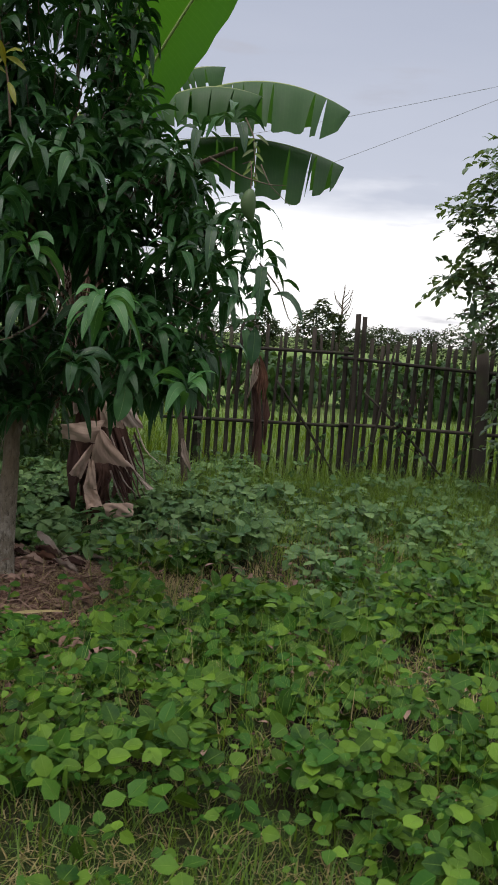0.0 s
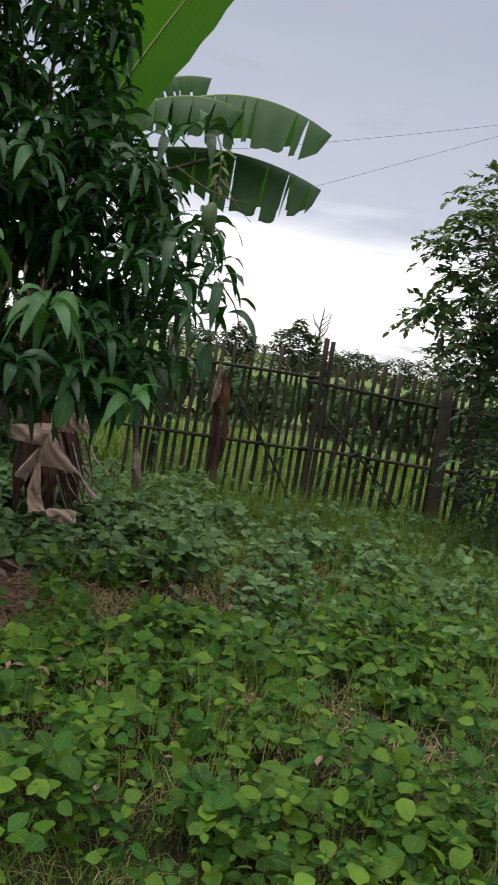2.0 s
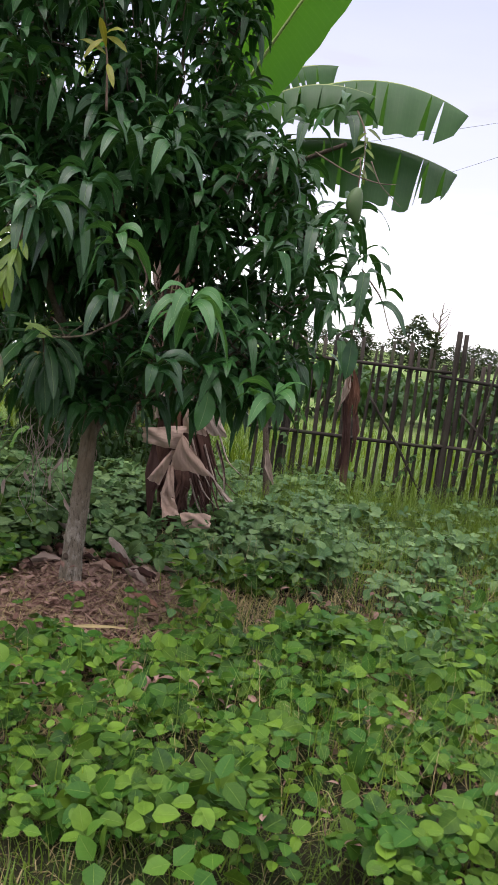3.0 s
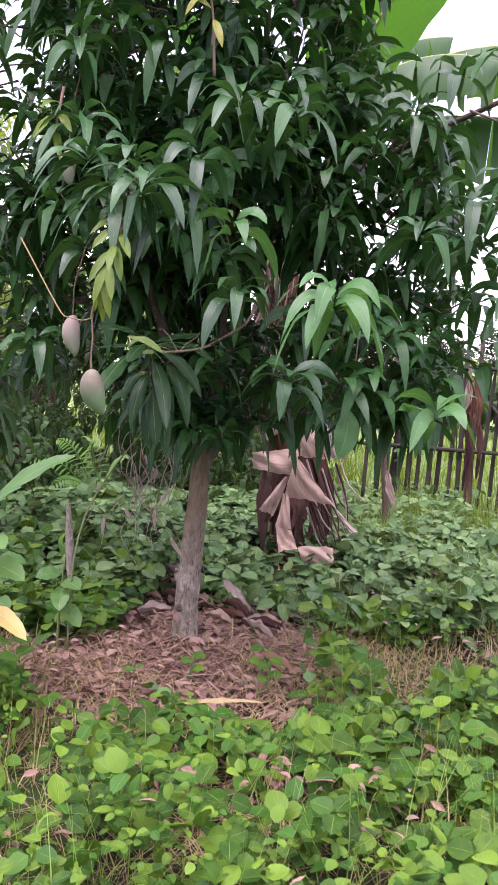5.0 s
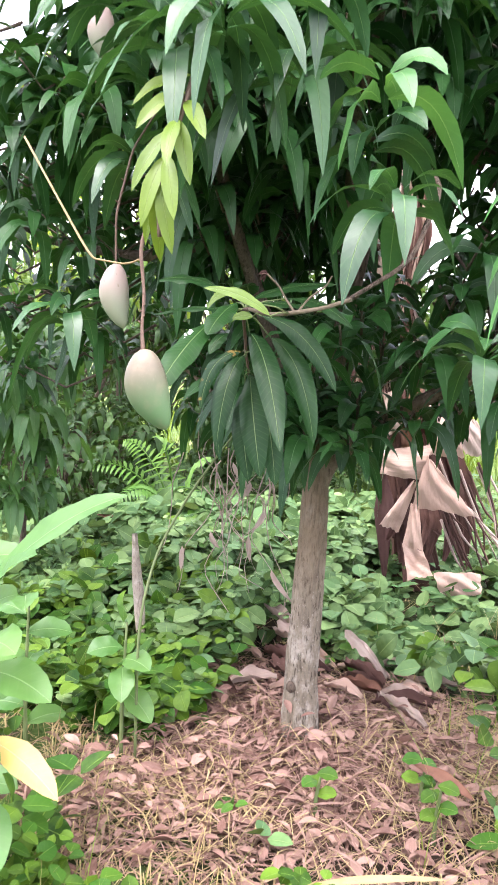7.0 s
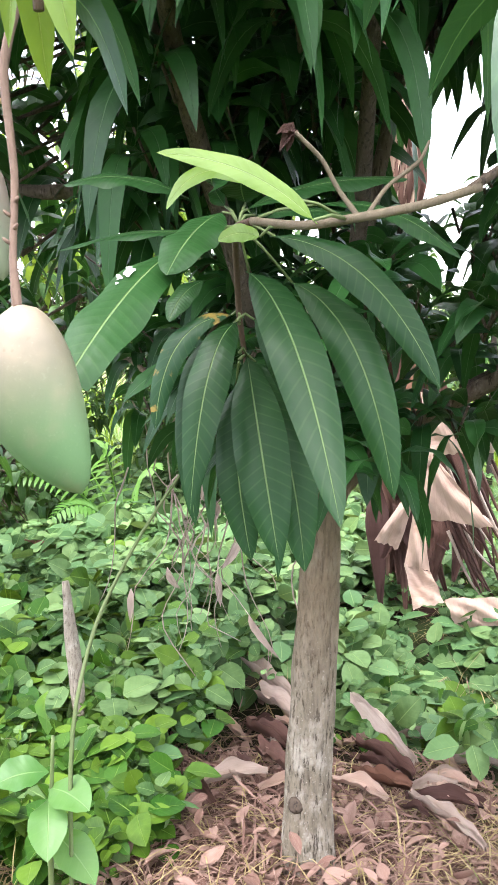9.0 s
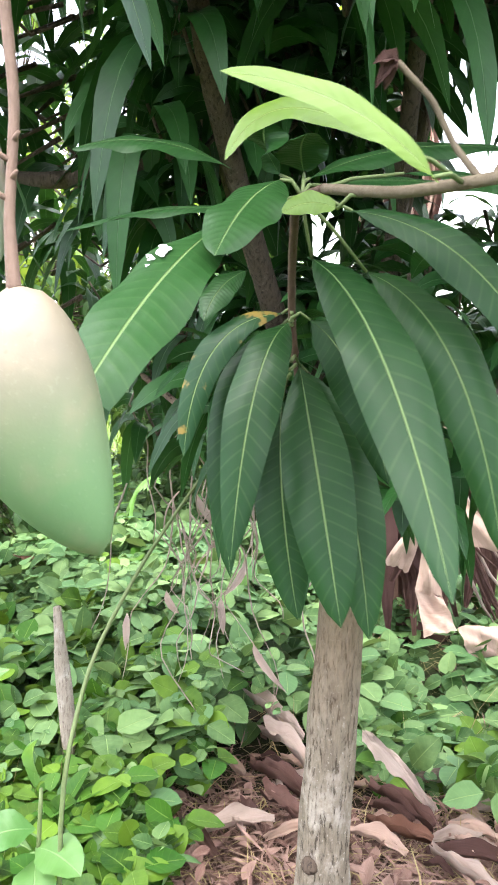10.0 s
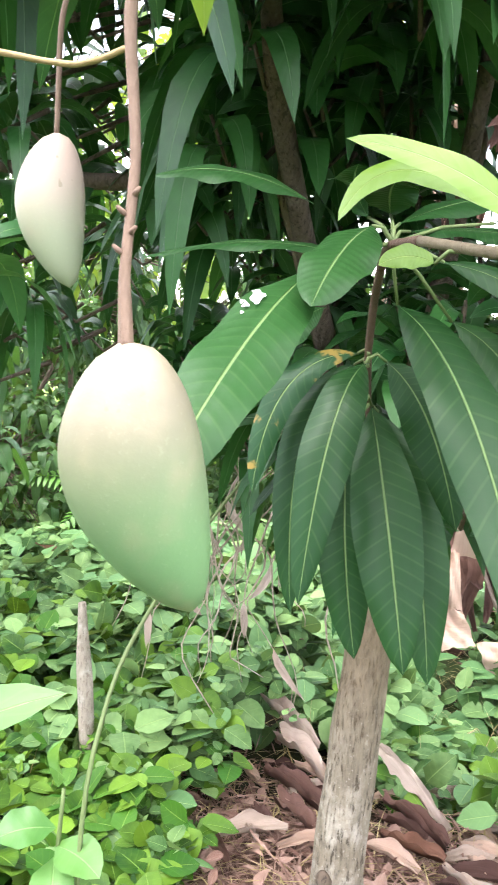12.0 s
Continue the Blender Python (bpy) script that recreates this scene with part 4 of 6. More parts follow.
# ---- banana plant behind the tree ----
def banana_leaf(parent, base, ctrl, tip, width, face, tears, fold=-0.35, material=None, name="leaf", droop=0.0, stalk=0.1):
    """A long blade with a thick midrib; its halves are torn into strips at the given places."""
    p, tan = bezier(base, ctrl, tip, 40)
    s = np.linspace(0, 1, 41)
    t = tan / np.linalg.norm(tan, axis=1)[:, None]
    side = np.cross(t, np.asarray(face, float))
    side /= np.linalg.norm(side, axis=1)[:, None]
    nor = np.cross(side, t)
    half = lance(s, 0.5, 0.34, stalk) * width / 2
    b = Build()
    u = np.linspace(0, 1, 6)
    for sg in (-1, 1):
        cuts = [0] + [int(round(q * 40)) for q, h in tears if h == sg] + [40]
        for i0, i1 in zip(cuts[:-1], cuts[1:]):
            if i1 - i0 < 1:
                continue
            sag, swing = R.uniform(0.0, 0.4), R.uniform(-0.5, 0.5)
            k = np.arange(i0, i1 + 1)
            shrink = np.ones(len(k))
            squeeze = np.zeros(len(k))
            if i0 > 0:
                squeeze[0] = 0.35
            if i1 < 40:
                squeeze[-1] = -0.35
            step = np.linalg.norm(p[1] - p[0])
            q = p[k][:, None] + side[k][:, None] * (sg * half[k][:, None] * u)[..., None]
            q = q + t[k][:, None] * ((squeeze[:, None] + swing * 0.5) * u * step)[..., None]
            q = q + nor[k][:, None] * ((fold - sag) * half[k][:, None] * u**1.5 + 0.008 * np.sin(s[k] * 60)[:, None] * u)[..., None]
            q[..., 2] -= droop * half[k][:, None] * u**2
            uv = np.stack(np.broadcast_arrays((0.5 + sg * u / 2)[None, :], s[k][:, None]), -1)
            b.grid(q, uv)
    ob = part(name, b, material or M_BANANA, parent)
    mb = Build()
    tube(mb, p - nor * 0.004, np.linspace(0.013, 0.003, 41), 6)
    part("midrib", mb, M_RIB, ob)
    return ob


banana = thing("banana_plant", "banana plant with torn green leaves and dead brown skirt", "plant")
sb = Build()
tube(sb, [(-1.02, 5.9, -0.1), (-1.07, 5.9, 0.6), (-1.17, 5.88, 1.2), (-1.2, 5.88, 2.0), (-1.14, 5.85, 2.5)], [0.1, 0.1, 0.07, 0.06, 0.05], 16, 0.15, smooth_n=30)
part("pseudostem", sb, M_DARKDRY, banana, "brown trunk wrapped in dead sheaths")
banana_leaf(banana, (-1.02, 5.7, 2.42), (-0.72, 5.3, 2.87), (0.02, 4.9, 3.8), 0.72, (0.1, 0.95, -0.3), [(0.62, 1)], -0.12)
banana_leaf(banana, (-1.05, 5.85, 2.4), (-0.3, 5.75, 3.12), (0.445, 5.8, 2.72), 0.42, (0.0, -0.35, 0.95), [(0.4, 1), (0.46, 1), (0.5, 1), (0.55, 1), (0.62, 1), (0.68, 1), (0.84, 1), (0.9, 1), (0.5, -1), (0.78, -1), (0.9, -1)], -0.35, M_BANANA_OLD, droop=0.75, stalk=0.3)
banana_leaf(banana, (-1.05, 5.9, 2.35), (-0.25, 6.0, 2.72), (0.44, 6.0, 2.42), 0.42, (0.0, -0.35, 0.95), [(0.42, 1), (0.5, 1), (0.6, 1), (0.76, 1), (0.84, 1), (0.88, 1), (0.94, 1), (0.6, -1), (0.85, -1)], -0.35, M_BANANA_OLD, droop=0.95, stalk=0.3)
banana_leaf(banana, (-1.1, 6.0, 2.4), (-0.9, 6.3, 3.1), (-0.4, 6.4, 3.1), 0.36, (0.3, -0.5, 0.8), [(0.3, 1), (0.4, 1), (0.47, 1), (0.55, 1), (0.62, 1), (0.7, 1), (0.76, 1), (0.84, 1), (0.5, -1), (0.7, -1), (0.85, -1)], -0.5, M_BANANA_OLD, droop=0.5, stalk=0.3)
banana_leaf(banana, (-1.1, 5.9, 2.35), (-0.7, 5.75, 2.95), (-0.1, 5.7, 2.75), 0.34, (0.1, -0.45, 0.9), [(0.35, 1), (0.5, 1), (0.6, 1), (0.72, 1), (0.85, 1), (0.6, -1)], -0.4, M_BANANA_OLD, droop=0.6, stalk=0.3)
banana_leaf(banana, (-1.15, 5.9, 2.4), (-1.6, 5.9, 3.2), (-2.3, 5.8, 3.1), 0.45, (0.0, -0.3, 0.95), [(0.5, 1), (0.7, -1)], -0.4)


def dry_blade(parent, pts, widths, face, material, name="dry_leaf", label="", ruffle=0.014, n=22, curl=0.16, ragged=0.0):
    """A strip of dead leaf through points, with its edges rolled and ruffled."""
    pts = np.asarray(pts, float)
    k, fine = np.linspace(0, 1, len(pts)), np.linspace(0, 1, n)
    p = np.stack([np.interp(fine, k, pts[:, a]) for a in range(3)], -1)
    p[1:-1] = (p[:-2] + 2 * p[1:-1] + p[2:]) / 4
    w = np.interp(fine, k, widths) * (1 + ragged * np.convolve(R.uniform(-1, 1, n + 2), (0.4, 0.6, 0.4), "valid"))
    t = np.gradient(p, axis=0)
    t /= np.linalg.norm(t, axis=1)[:, None]
    side = np.cross(t, np.asarray(face, float))
    side /= np.maximum(np.linalg.norm(side, axis=1), 1e-6)[:, None]
    nor = np.cross(side, t)
    u = np.linspace(-1, 1, 7)
    ph = R.uniform(0, 6)
    q = p[:, None] + side[:, None] * (w[:, None] / 2 * u)[..., None]
    q = q + nor[:, None] * (curl * w[:, None] * (u**2 - 0.4) + ruffle * np.sin(u * 7 + fine[:, None] * 5 + ph) + 0.5 * ruffle * np.sin(u * 15 + fine[:, None] * 21 + ph) * np.abs(u))[..., None]
    q = q + t[:, None] * (0.1 * w[:, None] * np.sin(u * 9 + ph) * np.abs(np.linspace(-1, 1, n))[:, None] ** 6)[..., None]
    b = Build()
    b.grid(q)
    return part(name, b, material, parent, label)


def pleated(parent, tl, tr, br_, bl, material, folds=5, depth=0.012, belly=0.03, label="", name="dry_leaf", along="x", roll=0.0):
    """A limp piece of dead leaf hung between four corners, pressed into fine folds."""
    u, v = np.meshgrid(np.linspace(0, 1, 29), np.linspace(0, 1, 29))
    c = [np.asarray(q, float) for q in (tl, tr, br_, bl)]
    ph = R.uniform(0, 6)
    wob = (0.018 + roll * 1.5) * np.sin(u * 11 + ph) + (0.012 + roll) * np.sin(u * 27 + ph * 2)
    vv = np.clip(v + wob * (v - 0.5) * 2, -0.06, 1.06)
    uu = np.clip(u + 0.013 * np.sin(v * 13 + ph) * (u - 0.5) * 2, -0.06, 1.06)
    p = (c[0][None, None] * ((1 - uu) * (1 - vv))[..., None] + c[1] * (uu * (1 - vv))[..., None] + c[2] * (uu * vv)[..., None] + c[3] * ((1 - uu) * vv)[..., None])
    nor = unit(np.cross(c[1] + c[2] - c[0] - c[3], c[2] + c[3] - c[0] - c[1]))
    nor = nor if nor @ (0, -0.6, 0.8) > 0 else -nor
    q = v if along == "x" else u
    ridge = np.abs(((q * folds * 1.3 + 0.7 * np.sin((u + v) * 3 + ph) + 0.4 * np.sin((u - 2 * v) * 5 + ph)) % 1.0) - 0.5) * 2
    p = p + nor * (0.2 * depth * (ridge - 0.5) + belly * np.sin(np.pi * u) * np.sin(np.pi * v) + 0.012 * np.sin(u * 5 + v * 4 + ph) + 0.006 * np.sin(u * 11 - v * 9 + ph) + roll * ((2 * v - 1) ** 2 - 0.3) * (1 + 0.5 * np.sin(u * 6 + ph)))[..., None]
    b = Build()
    b.grid(p, np.stack([q, u if along == "x" else v], -1))
    return part(name, b, material, parent, label)


F = (0.1, -0.95, 0.25)
pleated(banana, (-1.213, 5.6, 0.65), (-0.943, 5.6, 0.7), (-0.99, 5.6, 0.545), (-1.211, 5.6, 0.56), M_DRY, 4, label="folded tan dead leaf")
pleated(banana, (-0.97, 5.59, 0.655), (-0.945, 5.59, 0.63), (-0.752, 5.58, 0.415), (-1.018, 5.57, 0.433), M_DRY, 6, 0.016, along="y")
pleated(banana, (-0.79, 5.575, 0.46), (-0.746, 5.56, 0.425), (-0.6, 5.54, 0.29), (-0.64, 5.54, 0.285), M_HUSK, 2, 0.008, 0.0, along="y")
pleated(banana, (-1.03, 5.62, 0.535), (-1.005, 5.62, 0.535), (-1.068, 5.6, 0.312), (-1.154, 5.6, 0.335), M_DRY, 3, 0.012, along="y")
pleated(banana, (-1.02, 5.57, 0.45), (-0.985, 5.57, 0.44), (-0.955, 5.53, 0.26), (-1.04, 5.53, 0.27), M_DRY, 3, 0.012, along="y")
pleated(banana, (-1.04, 5.53, 0.275), (-0.955, 5.53, 0.265), (-0.9, 5.48, 0.17), (-1.0, 5.46, 0.15), M_DRY, 5, 0.012, -0.02)
pleated(banana, (-0.9, 5.47, 0.19), (-0.713, 5.48, 0.207), (-0.698, 5.45, 0.125), (-0.86, 5.43, 0.108), M_DRY, 4, 0.014, along="y")
pleated(banana, (-1.02, 5.65, 0.86), (-0.903, 5.65, 0.865), (-0.815, 5.62, 0.655), (-0.959, 5.63, 0.648), M_DRY, 4, 0.02, 0.05, along="y")
pleated(banana, (-0.9, 5.66, 0.84), (-0.78, 5.68, 0.8), (-0.7, 5.66, 0.66), (-0.82, 5.64, 0.66), M_HUSK, 4, 0.02, 0.04, along="y")
pleated(banana, (-1.179, 5.68, 0.9), (-1.111, 5.68, 0.9), (-1.081, 5.67, 0.775), (-1.161, 5.67, 0.7), M_HUSK, 3, 0.014, along="y")
for i in range(26):
    x, z1 = R.uniform(-1.16, -0.8), R.uniform(0.5, 0.95)
    lean = R.uniform(-0.06, 0.1)
    dry_blade(banana, [(x * 0.6 - 0.48, 5.82 + R.uniform(-0.05, 0.1), z1), (x, 5.76 + R.uniform(-0.05, 0.15), z1 * 0.6), (x + lean, 5.74 + R.uniform(-0.08, 0.1), R.uniform(0.05, 0.3))], [0.05, R.uniform(0.04, 0.09), 0.015], F, M_DARKDRY, ruffle=0.006)
for i in range(44):
    x, z0 = -1.19 + R.uniform(-0.1, 0.09), R.uniform(0.95, 1.95)
    dry_blade(banana, [(x, 5.8, z0 + 0.3), (x + R.uniform(-0.08, 0.08), 5.74, z0), (x + R.uniform(-0.08, 0.05), 5.74, z0 - R.uniform(0.2, 0.5))], [0.015, 0.07, 0.02], F, (M_HUSK, M_DARKDRY, M_DRY, M_DARKDRY)[i % 4], ruffle=0.012)
for i in range(18):
    b = Build()
    x, z = R.uniform(-0.95, -0.76), R.uniform(0.3, 0.7)
    tube(b, [(x, 5.7, z), (x + 0.08, 5.64, z - 0.16), (x + R.uniform(0.08, 0.22), 5.6 + R.uniform(-0.05, 0.05), max(0.04, z - R.uniform(0.2, 0.4)))], [0.006, 0.005, 0.002], 4, 0.3, smooth_n=7)
    part("fibre", b, M_HUSK if i % 3 == 0 else M_DARKDRY, banana)
rb = Build()
tube(rb, [(-1.06, 5.76, 0.66), (-1.07, 5.75, 0.78), (-1.06, 5.78, 0.95)], [0.045, 0.05, 0.035], 9, 0.2, smooth_n=10)
part("sheath", rb, M_RED, banana, "reddish sheath of the stem")

dead = thing("dead_banana_stem", "dead banana stem hung with curled brown leaves by the fence", "plant")
db = Build()
tube(db, [(0.0, 7.9, -0.1), (-0.03, 7.9, 0.5), (-0.08, 7.9, 0.95), (-0.1, 7.92, 1.15)], [0.034, 0.034, 0.03, 0.018], 10, 0.25, smooth_n=16)
part("stem", db, M_DARKDRY, dead)
for i, (x0, z0, x1, z1, w) in enumerate(((-0.1, 1.18, -0.14, 0.75, 0.07), (-0.06, 1.12, 0.0, 0.7, 0.08), (-0.1, 1.1, -0.05, 0.72, 0.08), (-0.02, 0.9, 0.03, 0.35, 0.08), (-0.1, 0.85, -0.06, 0.25, 0.07))):
    dry_blade(dead, [(x0, 7.86, z0), ((x0 + x1) / 2 + 0.03, 7.83, (z0 + z1) / 2), (x1, 7.84, z1)], [0.02, w * 0.7, 0.012], F, M_HUSK if i == 0 else M_RED if i < 3 else M_DARKDRY, ruffle=0.016, curl=0.5, ragged=0.4)
stump = thing("leaning_stem", "thin dead brown stem leaning under the crown", "stem")
db = Build()
tube(db, [(-0.52, 6.9, -0.05), (-0.58, 6.9, 0.4), (-0.66, 6.92, 0.9), (-0.7, 6.95, 1.3)], [0.03, 0.024, 0.02, 0.016], 9, 0.2, smooth_n=16)
part("stem", db, M_BARK_UP, stump)
dry_blade(stump, [(-0.55, 6.6, 0.5), (-0.52, 6.58, 0.37), (-0.47, 6.55, 0.27)], [0.02, 0.045, 0.012], F, M_HUSK, curl=0.5, ragged=0.4)


# ---- second tree, bushes and shrub ----
def leafy(name, label, category, blobs, stem, material, ln, wd, rnd, per=10, mode="whorl", twig_mat=None, girth=1.0):
    """A tree or bush: a trunk, limbs to every blob and leaves in clusters."""
    ob = thing(name, label, category)
    b = Build()
    tube(b, stem, np.linspace(0.06, 0.03, len(stem)) * girth, 9, 0.15, smooth_n=14)
    part("trunk", b, twig_mat or M_BARK_UP, ob)
    crown, twigs = Build(), Build()
    top = np.asarray(stem[-1], float)
    for c, r, n in blobs:
        c = np.asarray(c, float)
        tube(twigs, [top, (top + c) / 2 + (0, 0, 0.08), c], [0.014, 0.01, 0.006], 6)
        for _ in range(n):
            p = c + unit(rnd.normal(0, 1, 3)) * rnd.uniform(0.3, 1.0) ** 0.5 * np.asarray(r)
            if p[2] < 0.1:
                continue
            tube(twigs, [c + (p - c) * 0.3, (c + p) / 2, p], [0.004, 0.003, 0.0015], 4)
            if mode == "whorl":
                for s in whorl_leaves(p, rnd.randint(per - 3, per + 3), ln * rnd.uniform(0.8, 1.15), wd, rnd.uniform(0.7, 1.1), rnd):
                    leaf(crown, *s, 5, 2, 0.2, 0.03, 0.46, rnd.uniform(-0.5, 0.5))
            else:
                # a pinnate spray: leaflets in pairs along a hanging stalk
                way = unit(np.r_[(p - c)[:2] + rnd.normal(0, 0.15, 2), rnd.uniform(-0.2, 0.5)])
                q0, q1 = p, p + way * 0.25 + (0, 0, -0.1)
                for k in range(per):
                    f = k / per
                    at = q0 + (q1 - q0) * f + np.array([0, 0, 0.06 * math.sin(f * 3)])
                    sgn = 1 if k % 2 else -1
                    out = unit(np.cross(way, (0, 0, 1)) * sgn + way * 0.6 + rnd.normal(0, 0.2, 3))
                    l2 = ln * rnd.uniform(0.75, 1.15)
                    leaf(crown, at, at + out * l2 * 0.5 + (0, 0, 0.01), at + out * l2 + (0, 0, -l2 * rnd.uniform(0.1, 0.5)), wd, unit(np.array([0, 0, 1.0]) + rnd.normal(0, 0.25, 3)), 4, 2, 0.2, 0.02, 0.5)
    tagged(part("foliage", crown, material, ob), kind="stuff")
    tagged(part("branchwork", twigs, twig_mat or M_BARK_UP, ob), kind="stuff")
    return ob


br = np.random.RandomState(11)
leafy("sapling", "dark leafy sapling in the shade behind the mango tree", "sapling", [((-2.42, 4.9, 0.98), (0.26, 0.25, 0.25), 22), ((-2.6, 5.0, 0.65), (0.28, 0.25, 0.3), 24), ((-2.75, 5.1, 1.1), (0.3, 0.25, 0.3), 20)], [(-2.6, 5.1, -0.05), (-2.59, 5.1, 0.3), (-2.55, 5.05, 0.6)], M_SAPLING_J, 0.2, 0.05, br, 9, girth=0.3)
leafy("small_tree", "loose yellow-green tree of small leaves behind the mango", "tree", [((-3.0, 6.6, 2.0), (1.0, 0.8, 0.9), 110), ((-3.6, 6.2, 1.2), (0.8, 0.6, 0.5), 60), ((-2.2, 6.9, 2.4), (0.9, 0.7, 0.9), 80), ((-2.6, 6.4, 1.35), (0.6, 0.4, 0.35), 45)], [(-3.0, 6.8, -0.1), (-2.98, 6.8, 0.6), (-2.95, 6.75, 1.2)], M_LIGHT_J, 0.12, 0.05, br, 10, girth=0.4)
for x, y, z, rx, rz, n in ((-4.6, 7.6, 0.9, 1.1, 0.9, 260), (-2.9, 8.2, 0.9, 1.0, 0.85, 260), (-1.7, 8.6, 0.55, 0.7, 0.5, 130), (-5.6, 6.2, 0.8, 0.9, 0.8, 150), (-3.6, 7.2, 0.55, 0.7, 0.45, 130), (-3.0, 6.15, 0.4, 0.55, 0.4, 190), (-2.1, 7.4, 0.5, 0.7, 0.45, 170)):
    leafy("bush", "dark tangled bush of small leaves", "bush", [((x, y, z), (rx, 0.6, rz), n), ((x + 0.3, y + 0.2, z + 0.7), (rx * 0.6, 0.5, rz * 0.6), n // 3)], [(x, y, -0.1), (x, y, z * 0.5)], M_BUSH_J, 0.13, 0.05, br, 9)
leafy("shrub_tree", "leafy green shrub tree with fine sprays beside the fence", "tree", [((2.1, 6.9, 2.3), (0.7, 0.5, 0.65), 230), ((2.4, 6.9, 1.5), (0.65, 0.5, 0.55), 180), ((1.75, 6.9, 1.75), (0.38, 0.4, 0.45), 80), ((2.35, 7.0, 0.75), (0.5, 0.45, 0.5), 110), ((2.7, 6.9, 2.8), (0.6, 0.5, 0.4), 90)], [(2.5, 7.0, -0.1), (2.48, 7.0, 0.6), (2.4, 6.95, 1.3)], M_SHRUB_J, 0.1, 0.04, br, 12, "spray")


# ---- fern, stake, weeds and litter pieces ----
def fern():
    ob = thing("fern", "bright yellow-green fern among the creepers", "fern")
    root = np.array([-2.25, 6.0, 0.12])
    for tx, ty, tz in ((-2.62, 5.8, 0.44), (-2.5, 5.9, 0.56), (-2.3, 5.85, 0.6), (-2.05, 5.85, 0.5), (-2.1, 5.75, 0.3), (-2.45, 5.75, 0.3)):
        b = Build()
        tp = np.array([tx, ty, tz])
        p, tan = bezier(root, (root + tp) / 2 + (0, 0, 0.22), tp, 16)
        tube(b, p, np.linspace(0.006, 0.002, 17), 5)
        for i in range(3, 17):
            w = 0.085 * math.sin(math.pi * (i / 18.0) ** 0.8) + 0.012
            t = unit(tan[i])
            sd = unit(np.cross(t, (0, -0.4, 0.9)))
            for sg in (-1, 1):
                out = unit(sd * sg + t * 0.35)
                leaf(b, p[i], p[i] + out * w * 0.5, p[i] + out * w + (0, 0, -0.02), 0.017, (0, -0.4, 0.9), 4, 2, 0.15, 0.02, 0.35)
        part("frond", b, M_FERN, ob)


fern()
stake = thing("stake", "bleached wooden stake leaning in the undergrowth", "stake")
b = Build()
tube(b, [(-1.745, 4.46, -0.1), (-1.747, 4.46, 0.21), (-1.765, 4.46, 0.35), (-1.775, 4.46, 0.475)], [0.02, 0.018, 0.016, 0.01], 9, 0.3, smooth_n=16)
part("stick", b, M_STAKE, stake)
vine = thing("vine_stem", "thin green stem rising out of the weeds", "vine")
b = Build()
tube(b, [(-1.47, 3.83, 0.0), (-1.47, 3.83, 0.416), (-1.474, 3.95, 0.574), (-1.42, 4.04, 0.718), (-1.355, 4.127, 0.843), (-1.25, 4.2, 1.0)], [0.004, 0.004, 0.0035, 0.0032, 0.003, 0.003], 6, 0.1, smooth_n=24)
part("stem", b, M_GREENSTEM, vine)

strands = thing("dead_vine", "straw-coloured dead vines hanging below the crown", "vine")
for i in range(34):
    b = Build()
    q = np.array([-1.47 + R.normal(0, 0.09), 4.75 + R.uniform(-0.15, 0.15), R.uniform(0.55, 1.0)])
    path = [q]
    for k in range(6):
        q = q + (R.normal(0, 0.035), R.normal(0, 0.03), -R.uniform(0.03, 0.1))
        path.append(q)
    tube(b, path, [0.0022, 0.0026, 0.002, 0.002, 0.0018, 0.0015, 0.001], 4, 0.3, smooth_n=13)
    if i % 5 == 0:
        leaf(b, path[4], path[4] + (0.01, -0.02, -0.03), path[5] + (R.uniform(-0.03, 0.03), -0.02, -0.02), 0.02, (0.1, -0.9, 0.3), 5, 2, 0.8, 0.1)
    part("strand", b, M_HUSK, strands)

HUSKS = [
    ([(-1.48, 4.92, 0.13), (-1.38, 4.84, 0.145), (-1.25, 4.71, 0.12)], (0.02, 0.036, 0.02), M_HUSK, 0.9, "bleached curled banana sheath lying by the trunk"),
    ([(-1.36, 4.76, 0.11), (-1.28, 4.69, 0.125), (-1.19, 4.58, 0.1)], (0.025, 0.04, 0.02), M_HUSK, 0.9, "bleached curled banana sheath lying by the trunk"),
    ([(-1.36, 4.62, 0.09), (-1.27, 4.54, 0.115), (-1.18, 4.47, 0.1)], (0.02, 0.04, 0.02), M_DARKDRY, 0.8, "dark rotting banana sheath lying by the trunk"),
    ([(-1.3, 4.5, 0.09), (-1.24, 4.45, 0.1), (-1.18, 4.4, 0.09)], (0.02, 0.04, 0.03), M_DARKDRY, 0.7, "dark curled sheath lying by the trunk"),
    ([(-1.1, 4.72, 0.15), (-1.02, 4.61, 0.15), (-0.92, 4.5, 0.1)], (0.015, 0.036, 0.015), M_HUSK, -0.6, "large bleached banana sheath lying behind the trunk"),
    ([(-1.07, 4.56, 0.11), (-1.0, 4.5, 0.125), (-0.92, 4.44, 0.1)], (0.015, 0.034, 0.015), M_DARKDRY, 0.8, "red-brown curled sheath lying by the trunk"),
    ([(-1.06, 4.44, 0.1), (-1.0, 4.4, 0.11), (-0.92, 4.39, 0.1)], (0.012, 0.03, 0.012), M_RED, 0.8, "red-brown curled sheath lying by the trunk"),
    ([(-0.92, 4.36, 0.1), (-0.84, 4.28, 0.11), (-0.76, 4.2, 0.1)], (0.012, 0.022, 0.012), M_HUSK, 0.8, "thin bleached sheath lying on dry grass"),
]
